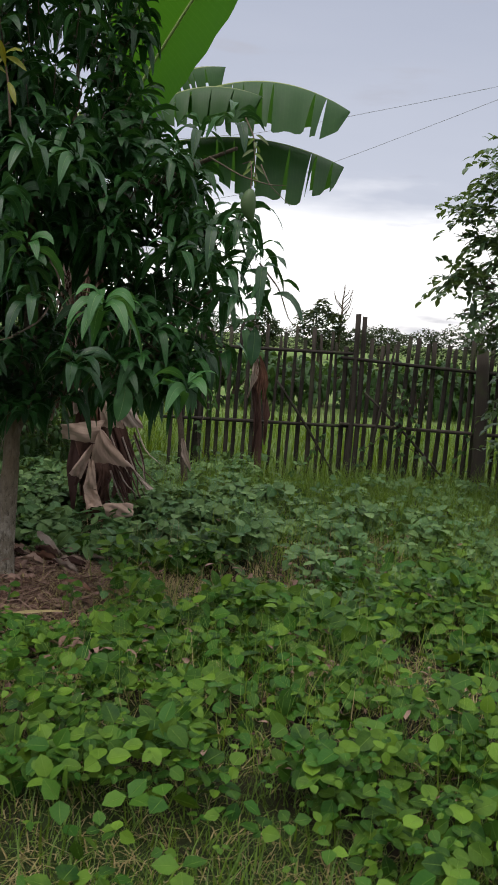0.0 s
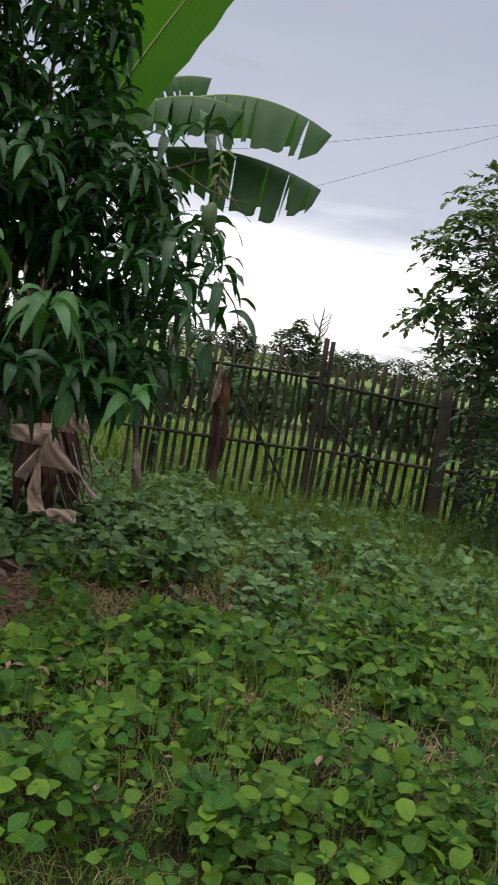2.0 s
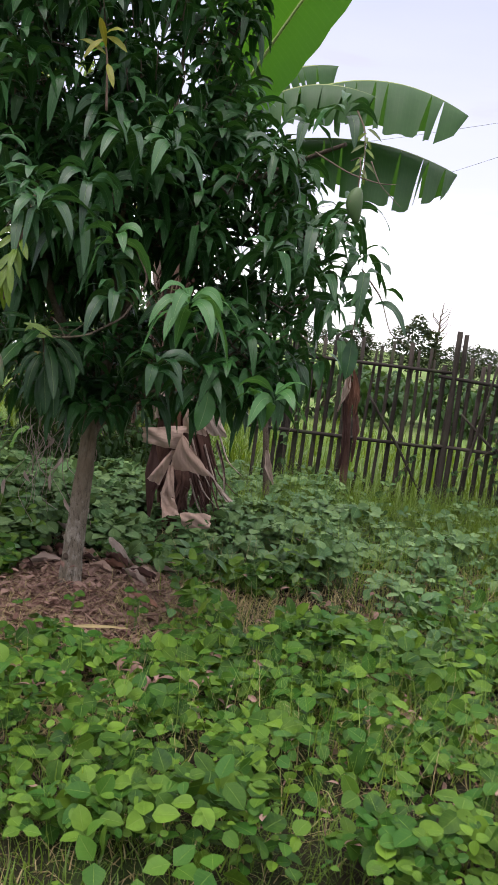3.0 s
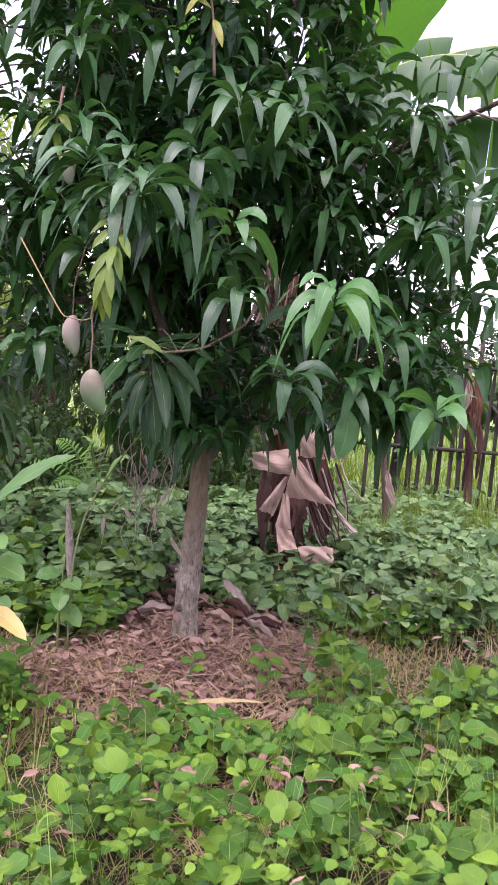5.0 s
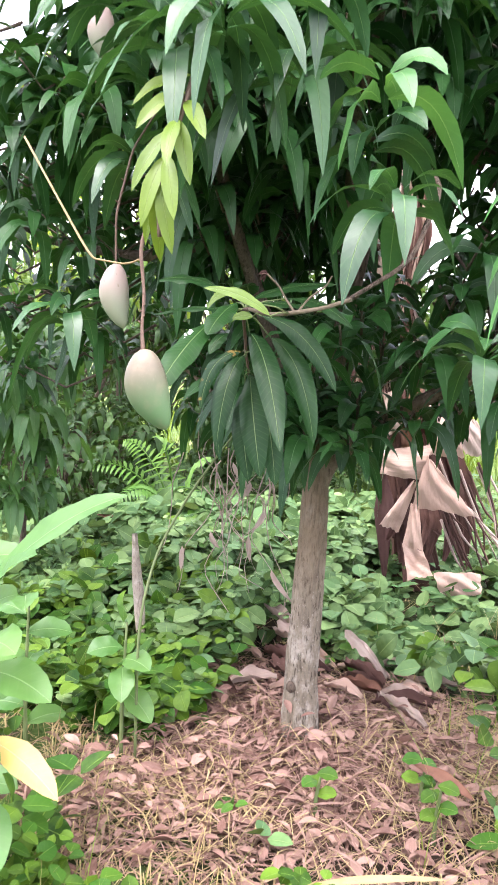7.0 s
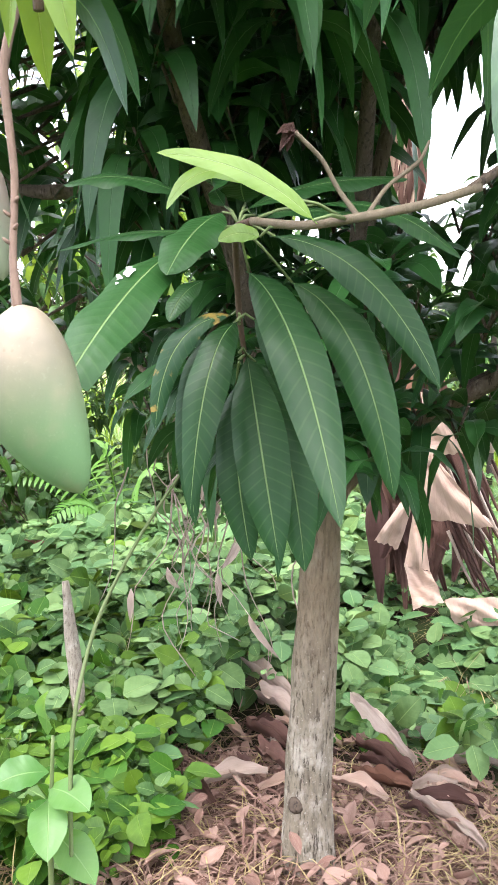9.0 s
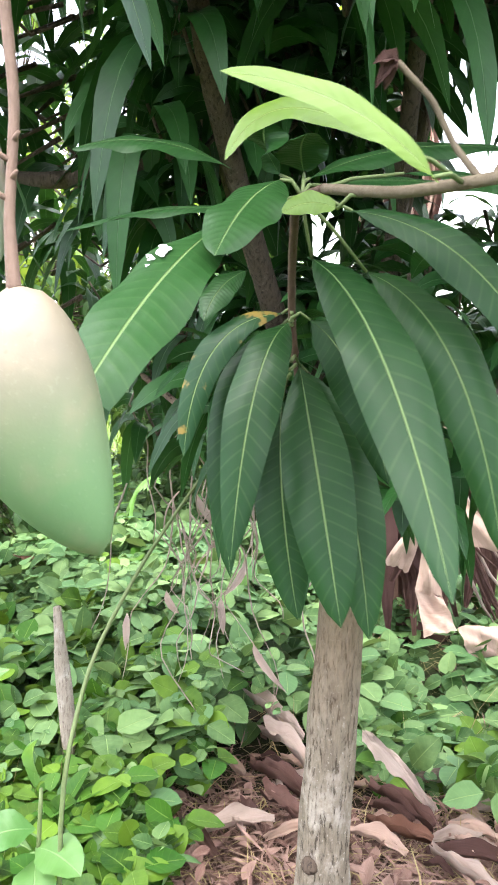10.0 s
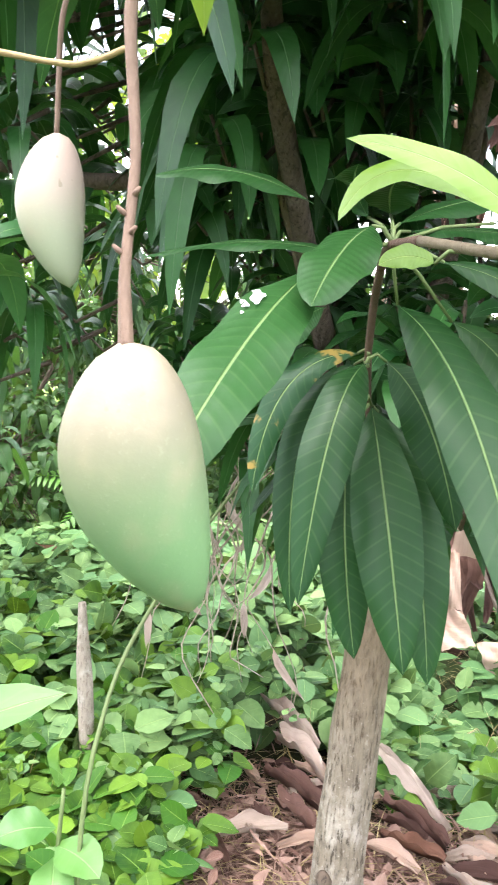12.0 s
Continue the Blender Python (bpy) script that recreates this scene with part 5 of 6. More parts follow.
for pts, wid, m, curl, lab in HUSKS:
    h = thing("dried_sheath", lab, "dead leaf", "dead leaves by the trunk")
    dry_blade(h, pts, wid, (0.15, -0.45, 0.9), m, "sheath", ruffle=0.011, n=34, curl=curl * 1.3, ragged=0.13)
hr = np.random.RandomState(9)
for i in range(30):
    c = np.array([-1.1 + hr.choice((-1, 1)) * hr.uniform(0.06, 0.34), 4.5 + hr.uniform(-0.2, 0.25), 0.0])
    c[2] = float(height(c[0], c[1])) + 0.045
    a, ln = hr.uniform(-1.1, 0.4), hr.uniform(0.06, 0.17)
    d = np.array([math.cos(a), math.sin(a), hr.uniform(-0.15, 0.25)]) * ln
    h = thing("dried_sheath", "torn scrap of dry brown sheath on the litter", "dead leaf", "dead leaves by the trunk")
    dry_blade(h, [c - d / 2, c + (0, 0, 0.015), c + d / 2], [ln * 0.08, ln * 0.24, ln * 0.1], (hr.normal(0, 0.4), -0.5, 0.8), (M_HUSK, M_DARKDRY, M_DRY)[i % 3], "sheath", ruffle=0.006, curl=0.7, ragged=0.15)
for p, q, m, lab in (((-0.75, 3.86, 0.15), (-0.6, 3.76, 0.14), M_RED, "orange-red fallen leaf on the ground"), ((-1.96, 5.4, 0.22), (-1.84, 5.34, 0.2), M_RED, "red-brown fallen leaf on the creepers"), ((-2.5, 5.6, 0.24), (-2.35, 5.55, 0.22), M_RED, "red-brown fallen leaf on the creepers"), ((-0.42, 3.66, 0.16), (-0.36, 3.62, 0.26), M_YOUNG, "yellow-green leaf upright on the ground"), ((-0.9, 3.3, 0.14), (-0.62, 3.42, 0.15), M_STRAW, "dry straw-coloured stalk on the ground")):
    f = thing("fallen_leaf", lab, "leaf")
    bd = Build()
    p, q = np.asarray(p), np.asarray(q)
    leaf(bd, p, (p + q) / 2 + (0, 0, 0.02), q, 0.016 if m is M_STRAW else 0.032, (0.1, -0.5, 0.85), 8, 4, 0.3, 0.05)
    part("blade", bd, m, f)


def weed(root, leaves, material=None, label="broad-leaved green weed with long leaves"):
    ob = thing("weed", label, "weed")
    b = Build()
    hi = max(l[0][2] for l in leaves)
    tube(b, [root, (root[0], root[1], (root[2] + hi) / 2), (root[0] + 0.01, root[1], hi)], [0.006, 0.005, 0.003], 6, 0.1, smooth_n=10)
    part("stem", b, M_GREENSTEM, ob)
    for bs, tp, w, *m in leaves:
        bd = Build()
        bs, tp = np.asarray(bs, float), np.asarray(tp, float)
        leaf(bd, bs, (bs + tp) / 2 + (0, 0, 0.18 * np.linalg.norm(tp - bs)), tp, w, (0.1, -0.5, 0.85), 9, 4, 0.2, 0.03, 0.5)
        part("leaf", bd, m[0] if m else (material or M_WEED), ob)


WX, WY = -1.45, 3.12
weed((WX, WY, 0.0), [((WX, WY, 0.7), (-1.203, 3.192, 0.885), 0.06), ((WX, WY, 0.68), (-1.3, 3.05, 0.8), 0.05), ((WX, WY, 0.75), (-1.6, 3.1, 0.95), 0.06), ((WX, WY, 0.6), (-1.34, 3.05, 0.62), 0.08), ((WX, WY, 0.55), (-1.3, 3.1, 0.52), 0.08), ((WX, WY, 0.5), (-1.58, 3.0, 0.55), 0.09), ((WX, WY, 0.45), (-1.4, 2.98, 0.5), 0.08), ((WX, WY, 0.42), (-1.273, 3.08, 0.352), 0.06, M_YELLOW), ((WX, WY, 0.35), (-1.5, 2.95, 0.3), 0.09), ((WX, WY, 0.62), (-1.52, 3.02, 0.68), 0.08), ((WX, WY, 0.66), (-1.38, 3.12, 0.7), 0.06), ((WX, WY, 0.4), (-1.38, 3.0, 0.38), 0.07), ((WX, WY, 0.3), (-1.36, 3.02, 0.22), 0.08), ((WX, WY, 0.3), (-1.55, 3.05, 0.2), 0.08)])
weed((-1.62, 3.3, 0.0), [((-1.62, 3.3, 0.2 + 0.06 * i), (-1.62 + 0.13 * math.cos(i * 2.4), 3.3 + 0.13 * math.sin(i * 2.4), 0.22 + 0.06 * i), 0.075) for i in range(9)], label="leafy green weed at the edge of the litter")
weed((-1.75, 3.75, 0.0), [((-1.75, 3.75, 0.12 + 0.05 * i), (-1.75 + 0.12 * math.cos(i * 2.4 + 1), 3.75 + 0.12 * math.sin(i * 2.4 + 1), 0.12 + 0.05 * i), 0.07) for i in range(8)], label="leafy green weed beside the stake")
weed((-1.52, 3.85, 0.0), [((-1.52, 3.85, 0.3), (-1.42, 3.8, 0.3), 0.07), ((-1.52, 3.85, 0.33), (-1.6, 3.8, 0.32), 0.07), ((-1.52, 3.85, 0.28), (-1.48, 3.76, 0.22), 0.07), ((-1.52, 3.85, 0.22), (-1.42, 3.82, 0.15), 0.07), ((-1.52, 3.85, 0.4), (-1.5, 3.8, 0.5), 0.05)], label="small green weed with broad leaves")

for sx0, sy0, k0 in ((-0.96, 3.74, 0), (-0.73, 3.86, 1), (-0.68, 3.72, 2)):
    weed((sx0, sy0, 0.03), [((sx0, sy0, 0.09 + 0.018 * i), (sx0 + 0.05 * math.cos(i * 2.1 + k0), sy0 + 0.05 * math.sin(i * 2.1 + k0), 0.1 + 0.014 * i), 0.036) for i in range(4 + k0 % 3)], M_CREEP, "small green seedling growing in the dead leaves")

# ---- distance ----
def far_tree(x, y, h, r, name="far_tree", label="grey-green round tree far off across the field"):
    ob = thing(name, label, "tree", "far trees")
    b = Build()
    tube(b, [(x, y, -0.2), (x, y, h * 0.5)], [h * 0.03, h * 0.02], 6)
    part("trunk", b, M_BARK_UP, ob)
    tmpl, uv, fc = leaf_template(2, 1, 0.5, 0.5)
    n = 2000
    d = br.normal(0, 1, (n, 3))
    d /= np.linalg.norm(d, axis=1)[:, None]
    rad = br.uniform(0.35, 1.0, n) ** 0.5
    lump = 1 + 0.25 * np.sin(d[:, 0] * 5 + x) * np.sin(d[:, 2] * 6 + y)
    pos = np.array([x, y, h * 0.62]) + d * (rad * lump)[:, None] * np.array([r, r, h * 0.4])
    c = Build()
    scatter(c, tmpl, uv, fc, pos, br.uniform(0, 6.3, n), br.uniform(-1, 1, n), br.uniform(0, 6.3, n), br.uniform(0.25, 0.5, n) * h / 5)
    tagged(part("crown", c, M_FAR, ob), kind="stuff")


for x, y, h, r in ((1.5, 40, 2.7, 1.1), (-1.1, 44, 2.4, 0.9), (4.9, 48, 2.1, 1.1), (3.6, 50, 1.9, 0.9), (6.6, 46, 2.0, 1.3), (8.4, 46, 2.2, 1.5), (10.5, 47, 2.6, 1.6), (-3.5, 46, 2.2, 1.6), (-7.0, 48, 3.0, 2.0), (13.5, 50, 3.0, 2.0), (2.6, 56, 1.8, 1.4), (-0.2, 58, 1.8, 1.5), (6.0, 60, 2.2, 1.8)):
    far_tree(x, y, h, r)
for i in range(11):
    hx, hy = -5.5 + i * 1.6, 16.5 + br.uniform(-1, 1)
    leafy("bush", "grey-green scrub beyond the field", "bush", [((hx, hy, 0.45), (1.5, 0.7, 0.45), 90), ((hx + 0.6, hy + 0.4, 0.7), (1.2, 0.6, 0.35), 60)], [(hx, hy, -0.1), (hx, hy, 0.3)], M_BUSH_J, 0.3, 0.12, br, 8)
bare = thing("bare_tree", "leafless thin tree far off across the field", "tree", "far trees")
b = Build()
tube(b, [(2.35, 40, -0.2), (2.35, 40, 1.6), (2.4, 40, 3.6)], [0.06, 0.05, 0.01], 5)
for i in range(16):
    z = br.uniform(1.2, 3.1)
    a = br.uniform(0, 6.3)
    ln = br.uniform(0.4, 0.8)
    tube(b, [(2.37, 40, z), (2.37 + math.cos(a) * ln * 0.5, 40, z + ln * 0.5), (2.37 + math.cos(a) * ln * 0.7, 40, z + ln * 1.1)], [0.025, 0.015, 0.006], 4)
part("branches", b, M_BARK_UP, bare)
for a, c in (((-0.606, 4.657), (3.869, 5.82)), ((-0.64, 3.673), (3.89, 5.71))):
    cb = thing("power_cable", "thin dark overhead cable against the sky", "cable", "overhead cables")
    b = Build()
    xs = np.linspace(-14, 14, 41)
    sl = (c[1] - a[1]) / (c[0] - a[0])
    tube(b, [(x, 16, a[1] + sl * (x - a[0]) * (1 if x > -0.6 else 0.6) + 0.004 * (x - 1.6) ** 2) for x in xs], [0.0038] * 41, 5)
    part("cable", b, M_CABLE, cb)


# ---- undergrowth ----
def cover(x, y):
    """How thick the creeper stands: thin on the litter mound, on straw patches and by the near edge."""
    mound = np.exp(-(((x + 1.08) / 0.52) ** 4 + ((y - 4.05) / 0.62) ** 4))
    straw = 1.1 * np.exp(-(((x + 0.5) / 0.3) ** 2 + ((y - 4.28) / 0.3) ** 2)) + 0.9 * np.exp(-(((x - 0.25) / 0.32) ** 2 + ((y - 4.42) / 0.2) ** 2)) + 0.75 * np.exp(-(((x + 0.4) / 0.24) ** 2 + ((y - 2.92) / 0.14) ** 2)) + 0.5 * np.exp(-(((x - 0.4) / 0.16) ** 2 + ((y - 3.05) / 0.14) ** 2)) + 0.6 * np.exp(-(((x + 1.55) / 0.22) ** 2 + ((y - 3.65) / 0.2) ** 2))
    straw = straw + 0.12 * np.exp(-(((x + 0.3) / 0.5) ** 2 + ((y - 3.55) / 0.35) ** 2)) + 0.15 * np.exp(-(((x - 0.6) / 0.4) ** 2 + ((y - 3.0) / 0.3) ** 2))
    lump = np.array([noise.noise(Vector((a * 3.1, c * 3.1, 4.0))) + 0.6 * noise.noise(Vector((a * 8.0, c * 8.0, 9.0))) for a, c in zip(np.atleast_1d(x), np.atleast_1d(y))])
    wave = 0.36 + 1.5 * lump + 0.28 * np.sin(x * 2.3 + 0.7 * y) * np.sin(y * 2.9 - x) + 0.25 * np.sin(x * 6.1 + 2) * np.sin(y * 5.3 + 1)
    edge = np.clip((y - 1.72 - 0.09 * np.sin(x * 9) + 0.25 * lump) / 0.3, 0, 1) * np.clip(np.minimum(x + 4.6, 3.4 - x) / 0.7 + 0.6 * lump, 0, 1)
    wave = wave + 0.45 * np.exp(-(((x - 0.15) / 0.6) ** 2 + ((y - 3.6) / 0.5) ** 2)) + 0.3 * np.exp(-(((x + 0.7) / 0.5) ** 2 + ((y - 2.95) / 0.25) ** 2))
    wave = wave + 0.38 * np.exp(-(((y - 2.2) / 0.42) ** 2)) * (x > -1.0)
    green = 0.7 * np.clip((-1.4 - x) / 0.15, 0, 1) * np.clip((y - 3.85) / 0.2, 0, 1) * np.clip((5.6 - y) / 0.4, 0, 1) + 1.0 * np.exp(-(((x + 1.52) / 0.15) ** 2 + ((y - 4.15) / 0.18) ** 2)) + 0.25 * np.exp(-(((x + 0.3) / 0.6) ** 2 + ((y - 3.5) / 0.4) ** 2))
    return np.clip(wave - 1.3 * mound - straw + green, 0, 1) * edge * np.clip((8.6 - y) / 1.2, 0, 1) * np.where(x > 0.0, np.clip((7.1 - y) / 1.3, 0.2, 1), 1)


def tall(x, y):
    """Height of the leaf canopy above the soil."""
    back = 0.13 * np.exp(-(((x + 1.9) / 0.6) ** 2 + ((y - 5.6) / 0.7) ** 2)) - 0.08 * np.exp(-(((x + 0.95) / 0.35) ** 2 + ((y - 5.2) / 0.5) ** 2))
    return 0.15 + back + 0.05 * np.sin(x * 3.7 + 1) * np.sin(y * 4.1) + 0.035 * np.sin(x * 9.1 + y * 3) * np.sin(y * 8.3)


gr = np.random.RandomState(21)


def sow(n, x0, x1, y0, y1, chance):
    x, y = gr.uniform(x0, x1, n), gr.uniform(y0, y1, n)
    k = gr.uniform(0, 1, n) < chance(x, y)
    return x[k], y[k]


OVATE = leaf_template(5, 4, 0.4, 0.8, 0.2, 0.14, 0.6)
creeper = thing("creeper", "green trifoliate creeper covering the yard", "creeper", kind="stuff")


def leaflets(x, y):
    """Three leaflets for each stalk: places, headings, tilts and sizes."""
    n = len(x)
    z = height(x, y) + tall(x, y) * (0.15 + 1.05 * gr.uniform(0, 1, n) ** 0.7)
    head, size = gr.uniform(0, 6.283, n), (0.02 + 0.06 * gr.uniform(0, 1, n) ** 1.5) * np.where(y > 4.4, 1.12, np.where(y < 2.9, 0.82, 1.0))
    pos, yaw, tilt, td, sz = [], [], [], [], []
    for k, (turn, f) in enumerate(((0, 1.1), (1.9, 1.0), (-1.9, 1.0))):
        a = head + turn + gr.uniform(-0.25, 0.25, n)
        off = size * (0.32 if k == 0 else 0.06)
        pos.append(np.stack([x - np.sin(a) * off, y + np.cos(a) * off, z + gr.uniform(-0.006, 0.006, n)], -1))
        yaw.append(a)
        tilt.append(np.abs(gr.normal(0.15, 0.62, n)))
        td.append(gr.normal(-1.57, 1.3, n))
        sz.append(size * f)
    return [np.concatenate(q) for q in (pos, yaw, tilt, td, sz)]


xs, ys = sow(46000, -4.6, 3.4, 1.2, 8.4, cover)
bx, by = sow(15000, -3.2, 0.2, 3.9, 6.6, cover)
xs, ys = np.r_[xs, bx], np.r_[ys, by]
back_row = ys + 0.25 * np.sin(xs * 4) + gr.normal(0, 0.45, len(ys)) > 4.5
# behind about y 4.5 the leaves take the green with sky sheen coloured in
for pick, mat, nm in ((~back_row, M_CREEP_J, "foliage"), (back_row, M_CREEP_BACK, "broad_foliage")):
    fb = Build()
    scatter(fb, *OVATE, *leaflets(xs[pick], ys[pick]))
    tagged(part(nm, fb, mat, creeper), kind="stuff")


def outlying(x, y):
    """The thinner growth all round the yard."""
    core = np.clip(np.minimum(np.minimum(x + 4.6, 3.4 - x), y - 1.7) / 0.5, 0, 1)
    lump = 0.5 + 0.4 * np.sin(x * 1.3 + 0.6 * y) * np.sin(y * 1.7 - 0.4 * x) + 0.25 * np.sin(x * 4.1) * np.sin(y * 3.7)
    fade = np.clip(1.6 - np.hypot((x + 0.5) / 6.0, (y - 2.5) / 5.5), 0, 1)
    return np.clip(lump, 0.1, 1) * fade * (1 - core) * np.clip((8.4 - y) / 0.6, 0, 1)


xs, ys = sow(46000, -10, 9, -6, 8.4, lambda x, y: outlying(x, y) * np.clip((np.hypot(x, y) - 0.7) / 0.8, 0, 1))
fb = Build()
scatter(fb, *leaf_template(3, 2, 0.38, 0.8, 0.2, 0.12, 0.62), *leaflets(xs, ys))
tagged(part("outer_foliage", fb, M_CREEP_J, creeper), kind="stuff")


def blades(n, x0, x1, y0, y1, chance, lo, hi, width, material, name, label, flat=0.0, category="grass"):
    """Grass: bent strips rising from the soil, joined."""
    x, y = sow(n, x0, x1, y0, y1, chance)
    m = len(x)
    ln, a, lean = gr.uniform(lo, hi, m) * np.where(y < 2.1, 0.42, np.where(y < 4.6, 0.85, 1.0)), gr.uniform(0, 6.283, m), gr.uniform(0.2, 1.05, m) + flat
    z = height(x, y) - 0.01
    w = width * gr.uniform(0.6, 1.3, m)
    rows = []
    for s in (0.0, 0.45, 0.8, 1.0):
        out = lean * s**1.6 * ln
        up = ln * s * np.sqrt(np.clip(1 - (lean * s * 0.8) ** 2, 0.03, 1))
        c = np.stack([x + np.cos(a) * out, y + np.sin(a) * out, z + up], -1)
        sd = np.stack([-np.sin(a), np.cos(a), 0 * a], -1) * (w * (1 - s * 0.93) / 2)[:, None]
        rows += [c - sd, c + sd]
    v = np.stack(rows, 1)
    base = (np.arange(m) * 8)[:, None]
    faces = np.concatenate([base + np.array([[k, k + 1, k + 3, k + 2]]) for k in (0, 2, 4)])
    b = Build()
    b.v, b.n = [v.reshape(-1, 3)], m * 8
    b.f = list(map(tuple, faces.tolist()))
    b.uv = [np.tile(np.array([[0.2, 0], [0.8, 0], [0.2, 0.45], [0.8, 0.45], [0.2, 0.8], [0.8, 0.8], [0.2, 1], [0.8, 1]]), (m, 1))]
    tagged(part(name, b, material), label, category, kind="stuff")


def grassy(x, y):
    near = np.clip((2.15 - y) / 0.3, 0, 1)
    fence = 0.9 * np.exp(-(((y - 7.6) / 0.8) ** 2)) * (x > -0.6)
    right = 0.5 * np.clip((x - 0.8) / 0.6, 0, 1) * np.clip((y - 3.5) / 1.5, 0, 1)
    mound = np.exp(-(((x + 1.12) / 0.6) ** 2 + ((y - 4.0) / 0.55) ** 4))
    bare = 0.35 * np.exp(-(((x + 0.7) / 0.9) ** 2 + ((y - 3.7) / 0.7) ** 2))
    bare = bare + 0.6 * np.exp(-(((x + 1.3) / 1.1) ** 2 + ((y - 5.4) / 0.9) ** 2))
    return np.clip(0.14 + 0.25 * np.sin(x * 1.7 + 2) * np.sin(y * 2.1) + near + fence + right - mound - bare, 0, 1)


blades(78000, -4.6, 3.4, 0.9, 8.6, grassy, 0.1, 0.36, 0.0055, M_GRASS, "grass", "green grass blades growing among the creepers")
blades(13000, -1.6, 2.0, 1.5, 2.5, lambda x, y: np.clip(1.0 - 1.3 * np.exp(-(((x + 1.12) / 0.6) ** 2 + ((y - 4.0) / 0.55) ** 4)), 0, 1), 0.03, 0.13, 0.004, M_GRASS, "grass", "short fine grass between the creepers", 0.25)
blades(9000, -1.9, 2.4, 1.8, 6.5, lambda x, y: np.clip(0.55 + 0.6 * np.sin(x * 3.3 + 1) * np.sin(y * 2.7) - 1.3 * np.exp(-(((x + 1.12) / 0.6) ** 2 + ((y - 4.0) / 0.6) ** 4)) - 1.2 * np.exp(-(((x + 1.3) / 1.0) ** 2 + ((y - 5.4) / 0.9) ** 2)), 0, 1), 0.2, 0.42, 0.0036, M_SEED, "grass", "thin tall yellow-green grass above the creepers", -0.1)
blades(120000, -10, 9, -6, 8.6, outlying, 0.08, 0.28, 0.008, M_GRASS, "grass", "rough grass round the edges of the yard")
blades(9000, -5, 6, 8.5, 13, lambda x, y: 0.9 + 0 * x, 0.2, 0.5, 0.02, M_GRASS, "grass", "bright green field grass beyond the fence")


def strawy(x, y):
    a = np.exp(-(((x + 0.5) / 0.4) ** 2 + ((y - 4.2) / 0.4) ** 2)) + np.exp(-(((x - 0.27) / 0.4) ** 2 + ((y - 4.42) / 0.22) ** 2))
    c = np.exp(-(((x + 0.55) / 0.35) ** 2 + ((y - 2.9) / 0.3) ** 2)) + np.exp(-(((x + 1.55) / 0.4) ** 2 + ((y - 3.6) / 0.4) ** 2)) + 0.1 * np.exp(-(((x + 1.2) / 0.8) ** 2 + ((y - 4.1) / 0.6) ** 2))
    c = c + 0.55 * np.exp(-(((x + 0.3) / 0.5) ** 2 + ((y - 3.55) / 0.35) ** 2)) + 0.5 * np.exp(-(((x + 0.95) / 0.5) ** 2 + ((y - 3.15) / 0.25) ** 2)) + 0.4 * np.exp(-(((x - 0.6) / 0.4) ** 2 + ((y - 3.0) / 0.3) ** 2))
    a = a + 0.6 * np.exp(-(((x - 0.3) / 0.25) ** 2 + ((y - 3.3) / 0.2) ** 2))
    return np.clip(0.14 + 1.0 * a + 0.9 * c + 0.9 * np.clip((2.1 - y) / 0.3, 0, 1) * np.clip(1.7 - np.hypot((x - 0.1) / 1.6, (y - 1.6) / 0.9), 0.12, 1), 0, 1)


blades(170000, -6, 5, -2, 6.5, strawy, 0.07, 0.22, 0.0045, M_STRAW, "dry_grass", "straw-coloured dry grass lying in patches", 1.1, "dry grass")

blades(7000, -1.9, 2.4, 1.8, 5.2, lambda x, y: np.clip(0.1 + 0.4 * strawy(x, y) - 0.9 * np.exp(-(((x + 1.08) / 0.5) ** 4 + ((y - 4.05) / 0.6) ** 4)), 0, 1), 0.12, 0.3, 0.0034, M_STRAW, "dry_grass", "thin dry stalks standing among the creepers", -0.1, "dry grass")


def litter(x, y):
    return np.clip(1.5 * np.exp(-(((x + 1.08) / 0.52) ** 4 + ((y - 4.03) / 0.6) ** 4)) + 0.03 + 0.25 * np.exp(-(((x + 1.5) / 0.4) ** 2 + ((y - 3.6) / 0.3) ** 2)), 0, 1)


lb = Build()
for n, peak, ratio, fold, droop in ((7000, 0.45, 0.42, 0.8, 0.25), (7000, 0.35, 0.6, 0.6, -0.3), (22000, 0.5, 0.25, 1.1, 0.45), (95000, 0.5, 0.055, 0.2, 0.12)):
    lx, ly = sow(n, -2.6, 1.2, 2.2, 6.0, litter)
    m = len(lx)
    scatter(lb, *leaf_template(3 if ratio < 0.1 else 5, 1 if ratio < 0.1 else 2, peak, ratio, fold, droop), np.stack([lx, ly, height(lx, ly) + gr.uniform(0.0, 0.035, m)], -1), gr.uniform(0, 6.283, m), gr.normal(0, 0.42, m), gr.uniform(0, 6.283, m), (0.018 + 0.05 * gr.uniform(0, 1, m) ** 2) * (1.7 if ratio < 0.1 else 1.0))
sx, sy = sow(1600, -1.6, 1.6, 2.0, 6.0, lambda x, y: 0.05 + 0.5 * strawy(x, y))
m = len(sx)
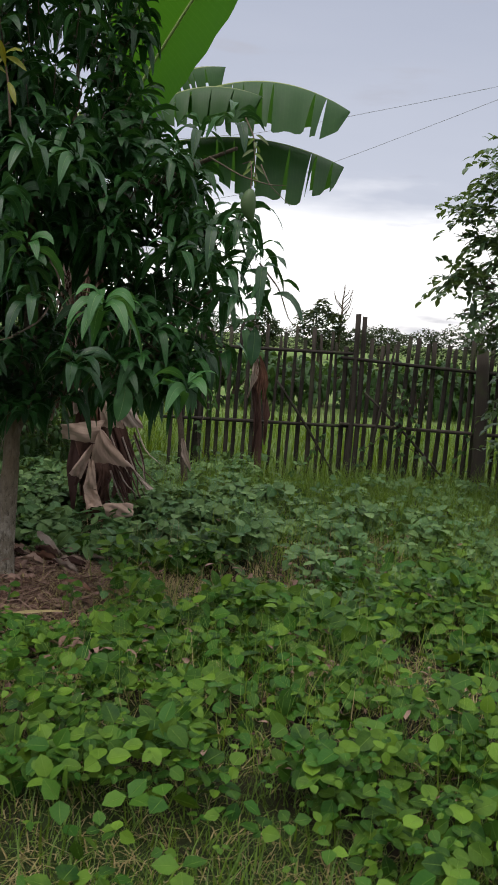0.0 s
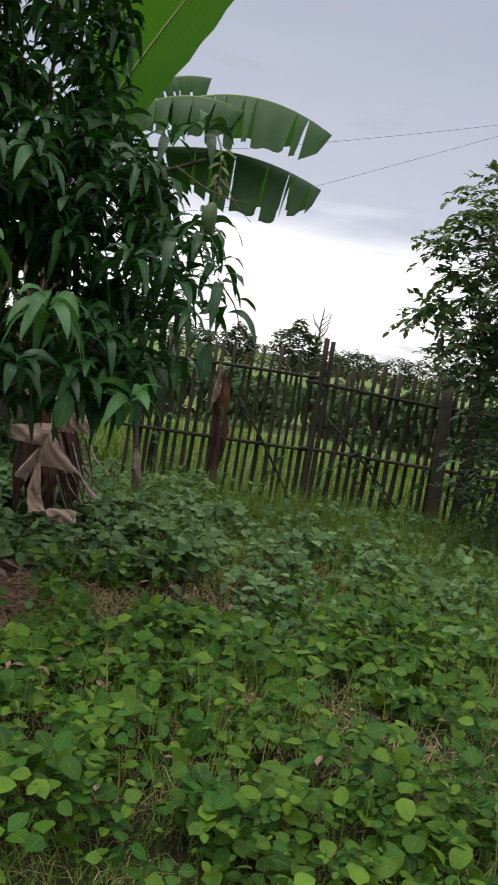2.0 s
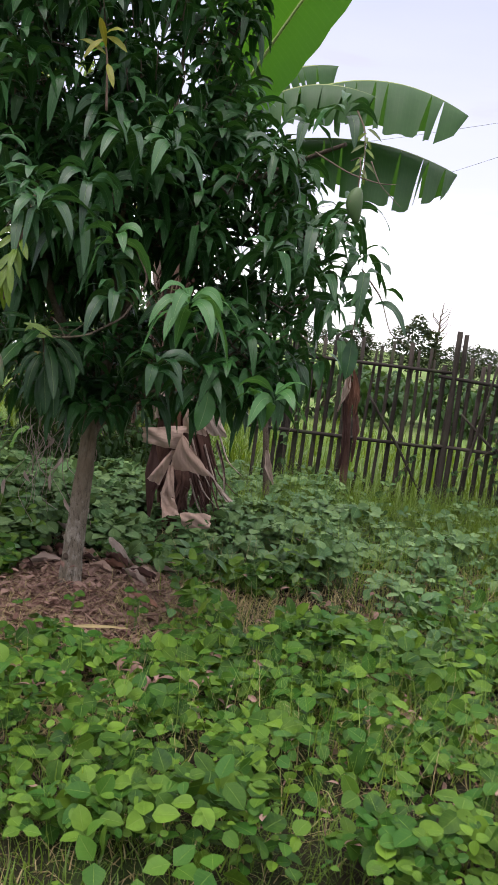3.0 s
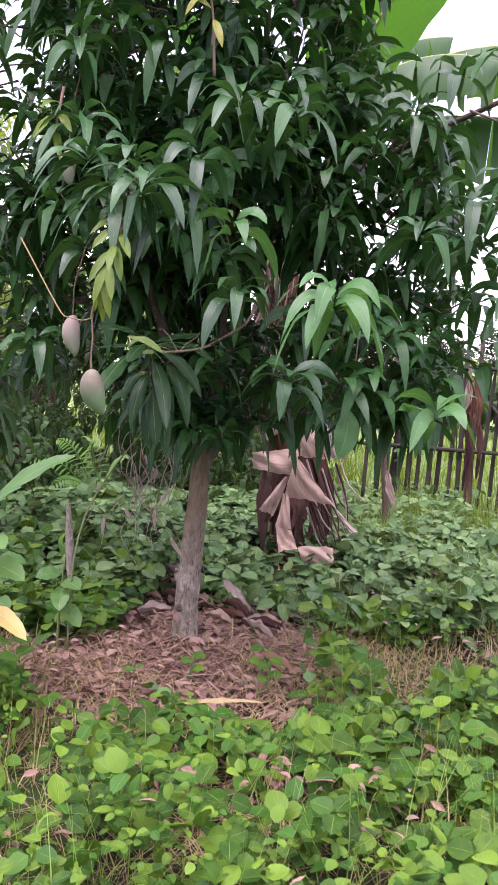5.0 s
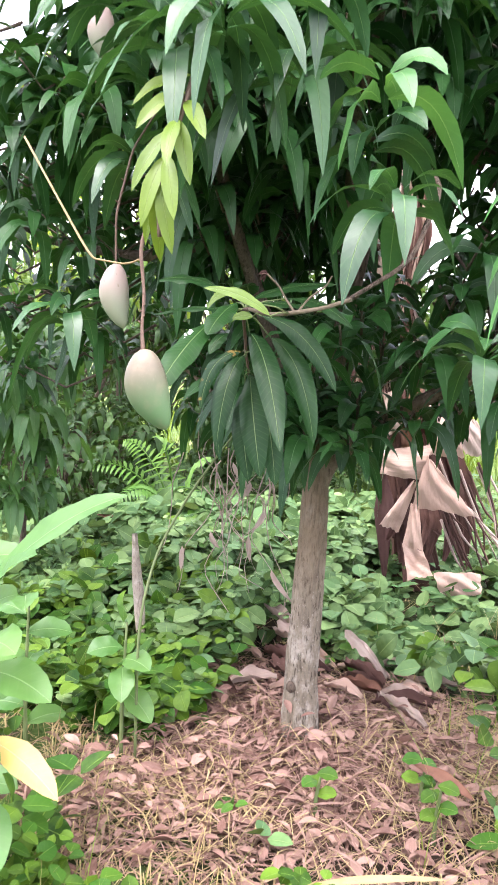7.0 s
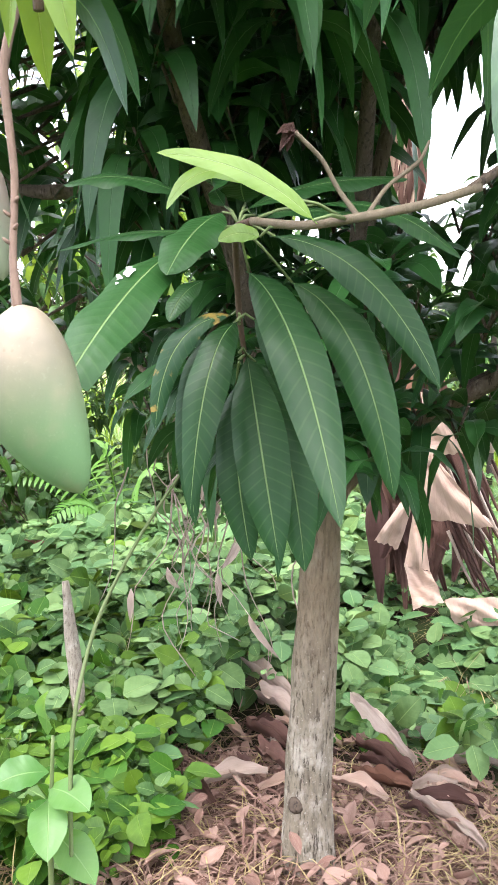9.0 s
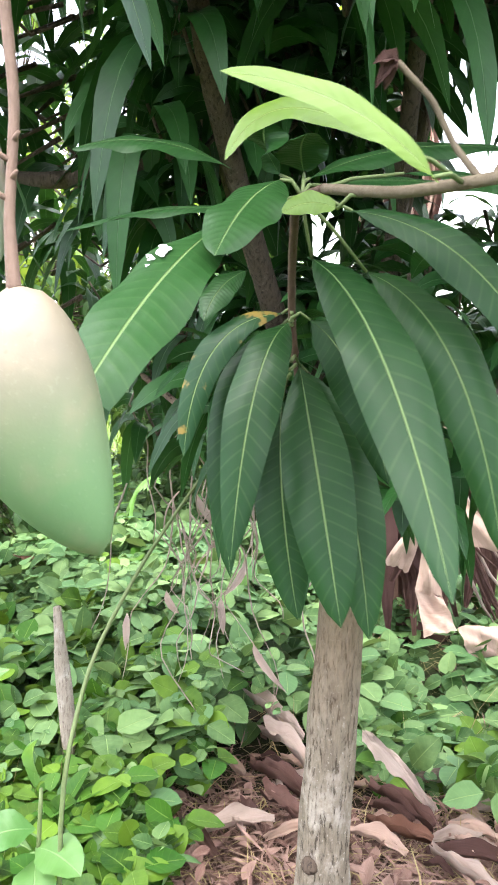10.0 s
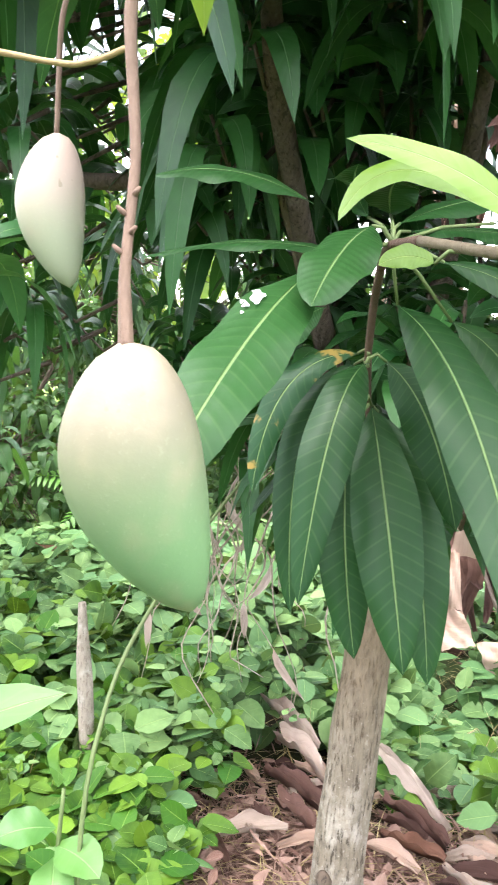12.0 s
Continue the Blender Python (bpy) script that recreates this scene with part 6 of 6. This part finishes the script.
scatter(lb, *leaf_template(5, 4, 0.45, 0.45, 0.5, 0.12), np.stack([sx, sy, height(sx, sy) + tall(sx, sy) * gr.uniform(0.4, 0.95, m)], -1), gr.uniform(0, 6.283, m), gr.normal(0, 0.5, m), gr.uniform(0, 6.283, m), gr.uniform(0.022, 0.05, m))
for cx, cy, rx, ry, n in ((-0.4, 2.92, 0.22, 0.12, 80), (0.4, 3.05, 0.12, 0.08, 14), (-0.75, 2.85, 0.12, 0.1, 20), (-0.42, 2.33, 0.06, 0.05, 5), (-1.5, 3.62, 0.2, 0.15, 60), (0.28, 4.4, 0.3, 0.15, 20), (-0.2, 3.2, 0.1, 0.08, 10)):
    px, py = gr.normal(cx, rx * 0.6, n), gr.normal(cy, ry * 0.6, n)
    scatter(lb, *leaf_template(5, 4, 0.45, 0.4, 0.7, 0.15), np.stack([px, py, height(px, py) + gr.uniform(0.03, 0.15, n)], -1), gr.uniform(0, 6.283, n), np.abs(gr.normal(0.3, 0.5, n)), gr.normal(-1.57, 1.0, n), gr.uniform(0.025, 0.06, n))
tagged(part("leaf_litter", lb, M_LITTER), "pinkish brown dead leaves heaped round the trunk", "leaf litter", kind="stuff")

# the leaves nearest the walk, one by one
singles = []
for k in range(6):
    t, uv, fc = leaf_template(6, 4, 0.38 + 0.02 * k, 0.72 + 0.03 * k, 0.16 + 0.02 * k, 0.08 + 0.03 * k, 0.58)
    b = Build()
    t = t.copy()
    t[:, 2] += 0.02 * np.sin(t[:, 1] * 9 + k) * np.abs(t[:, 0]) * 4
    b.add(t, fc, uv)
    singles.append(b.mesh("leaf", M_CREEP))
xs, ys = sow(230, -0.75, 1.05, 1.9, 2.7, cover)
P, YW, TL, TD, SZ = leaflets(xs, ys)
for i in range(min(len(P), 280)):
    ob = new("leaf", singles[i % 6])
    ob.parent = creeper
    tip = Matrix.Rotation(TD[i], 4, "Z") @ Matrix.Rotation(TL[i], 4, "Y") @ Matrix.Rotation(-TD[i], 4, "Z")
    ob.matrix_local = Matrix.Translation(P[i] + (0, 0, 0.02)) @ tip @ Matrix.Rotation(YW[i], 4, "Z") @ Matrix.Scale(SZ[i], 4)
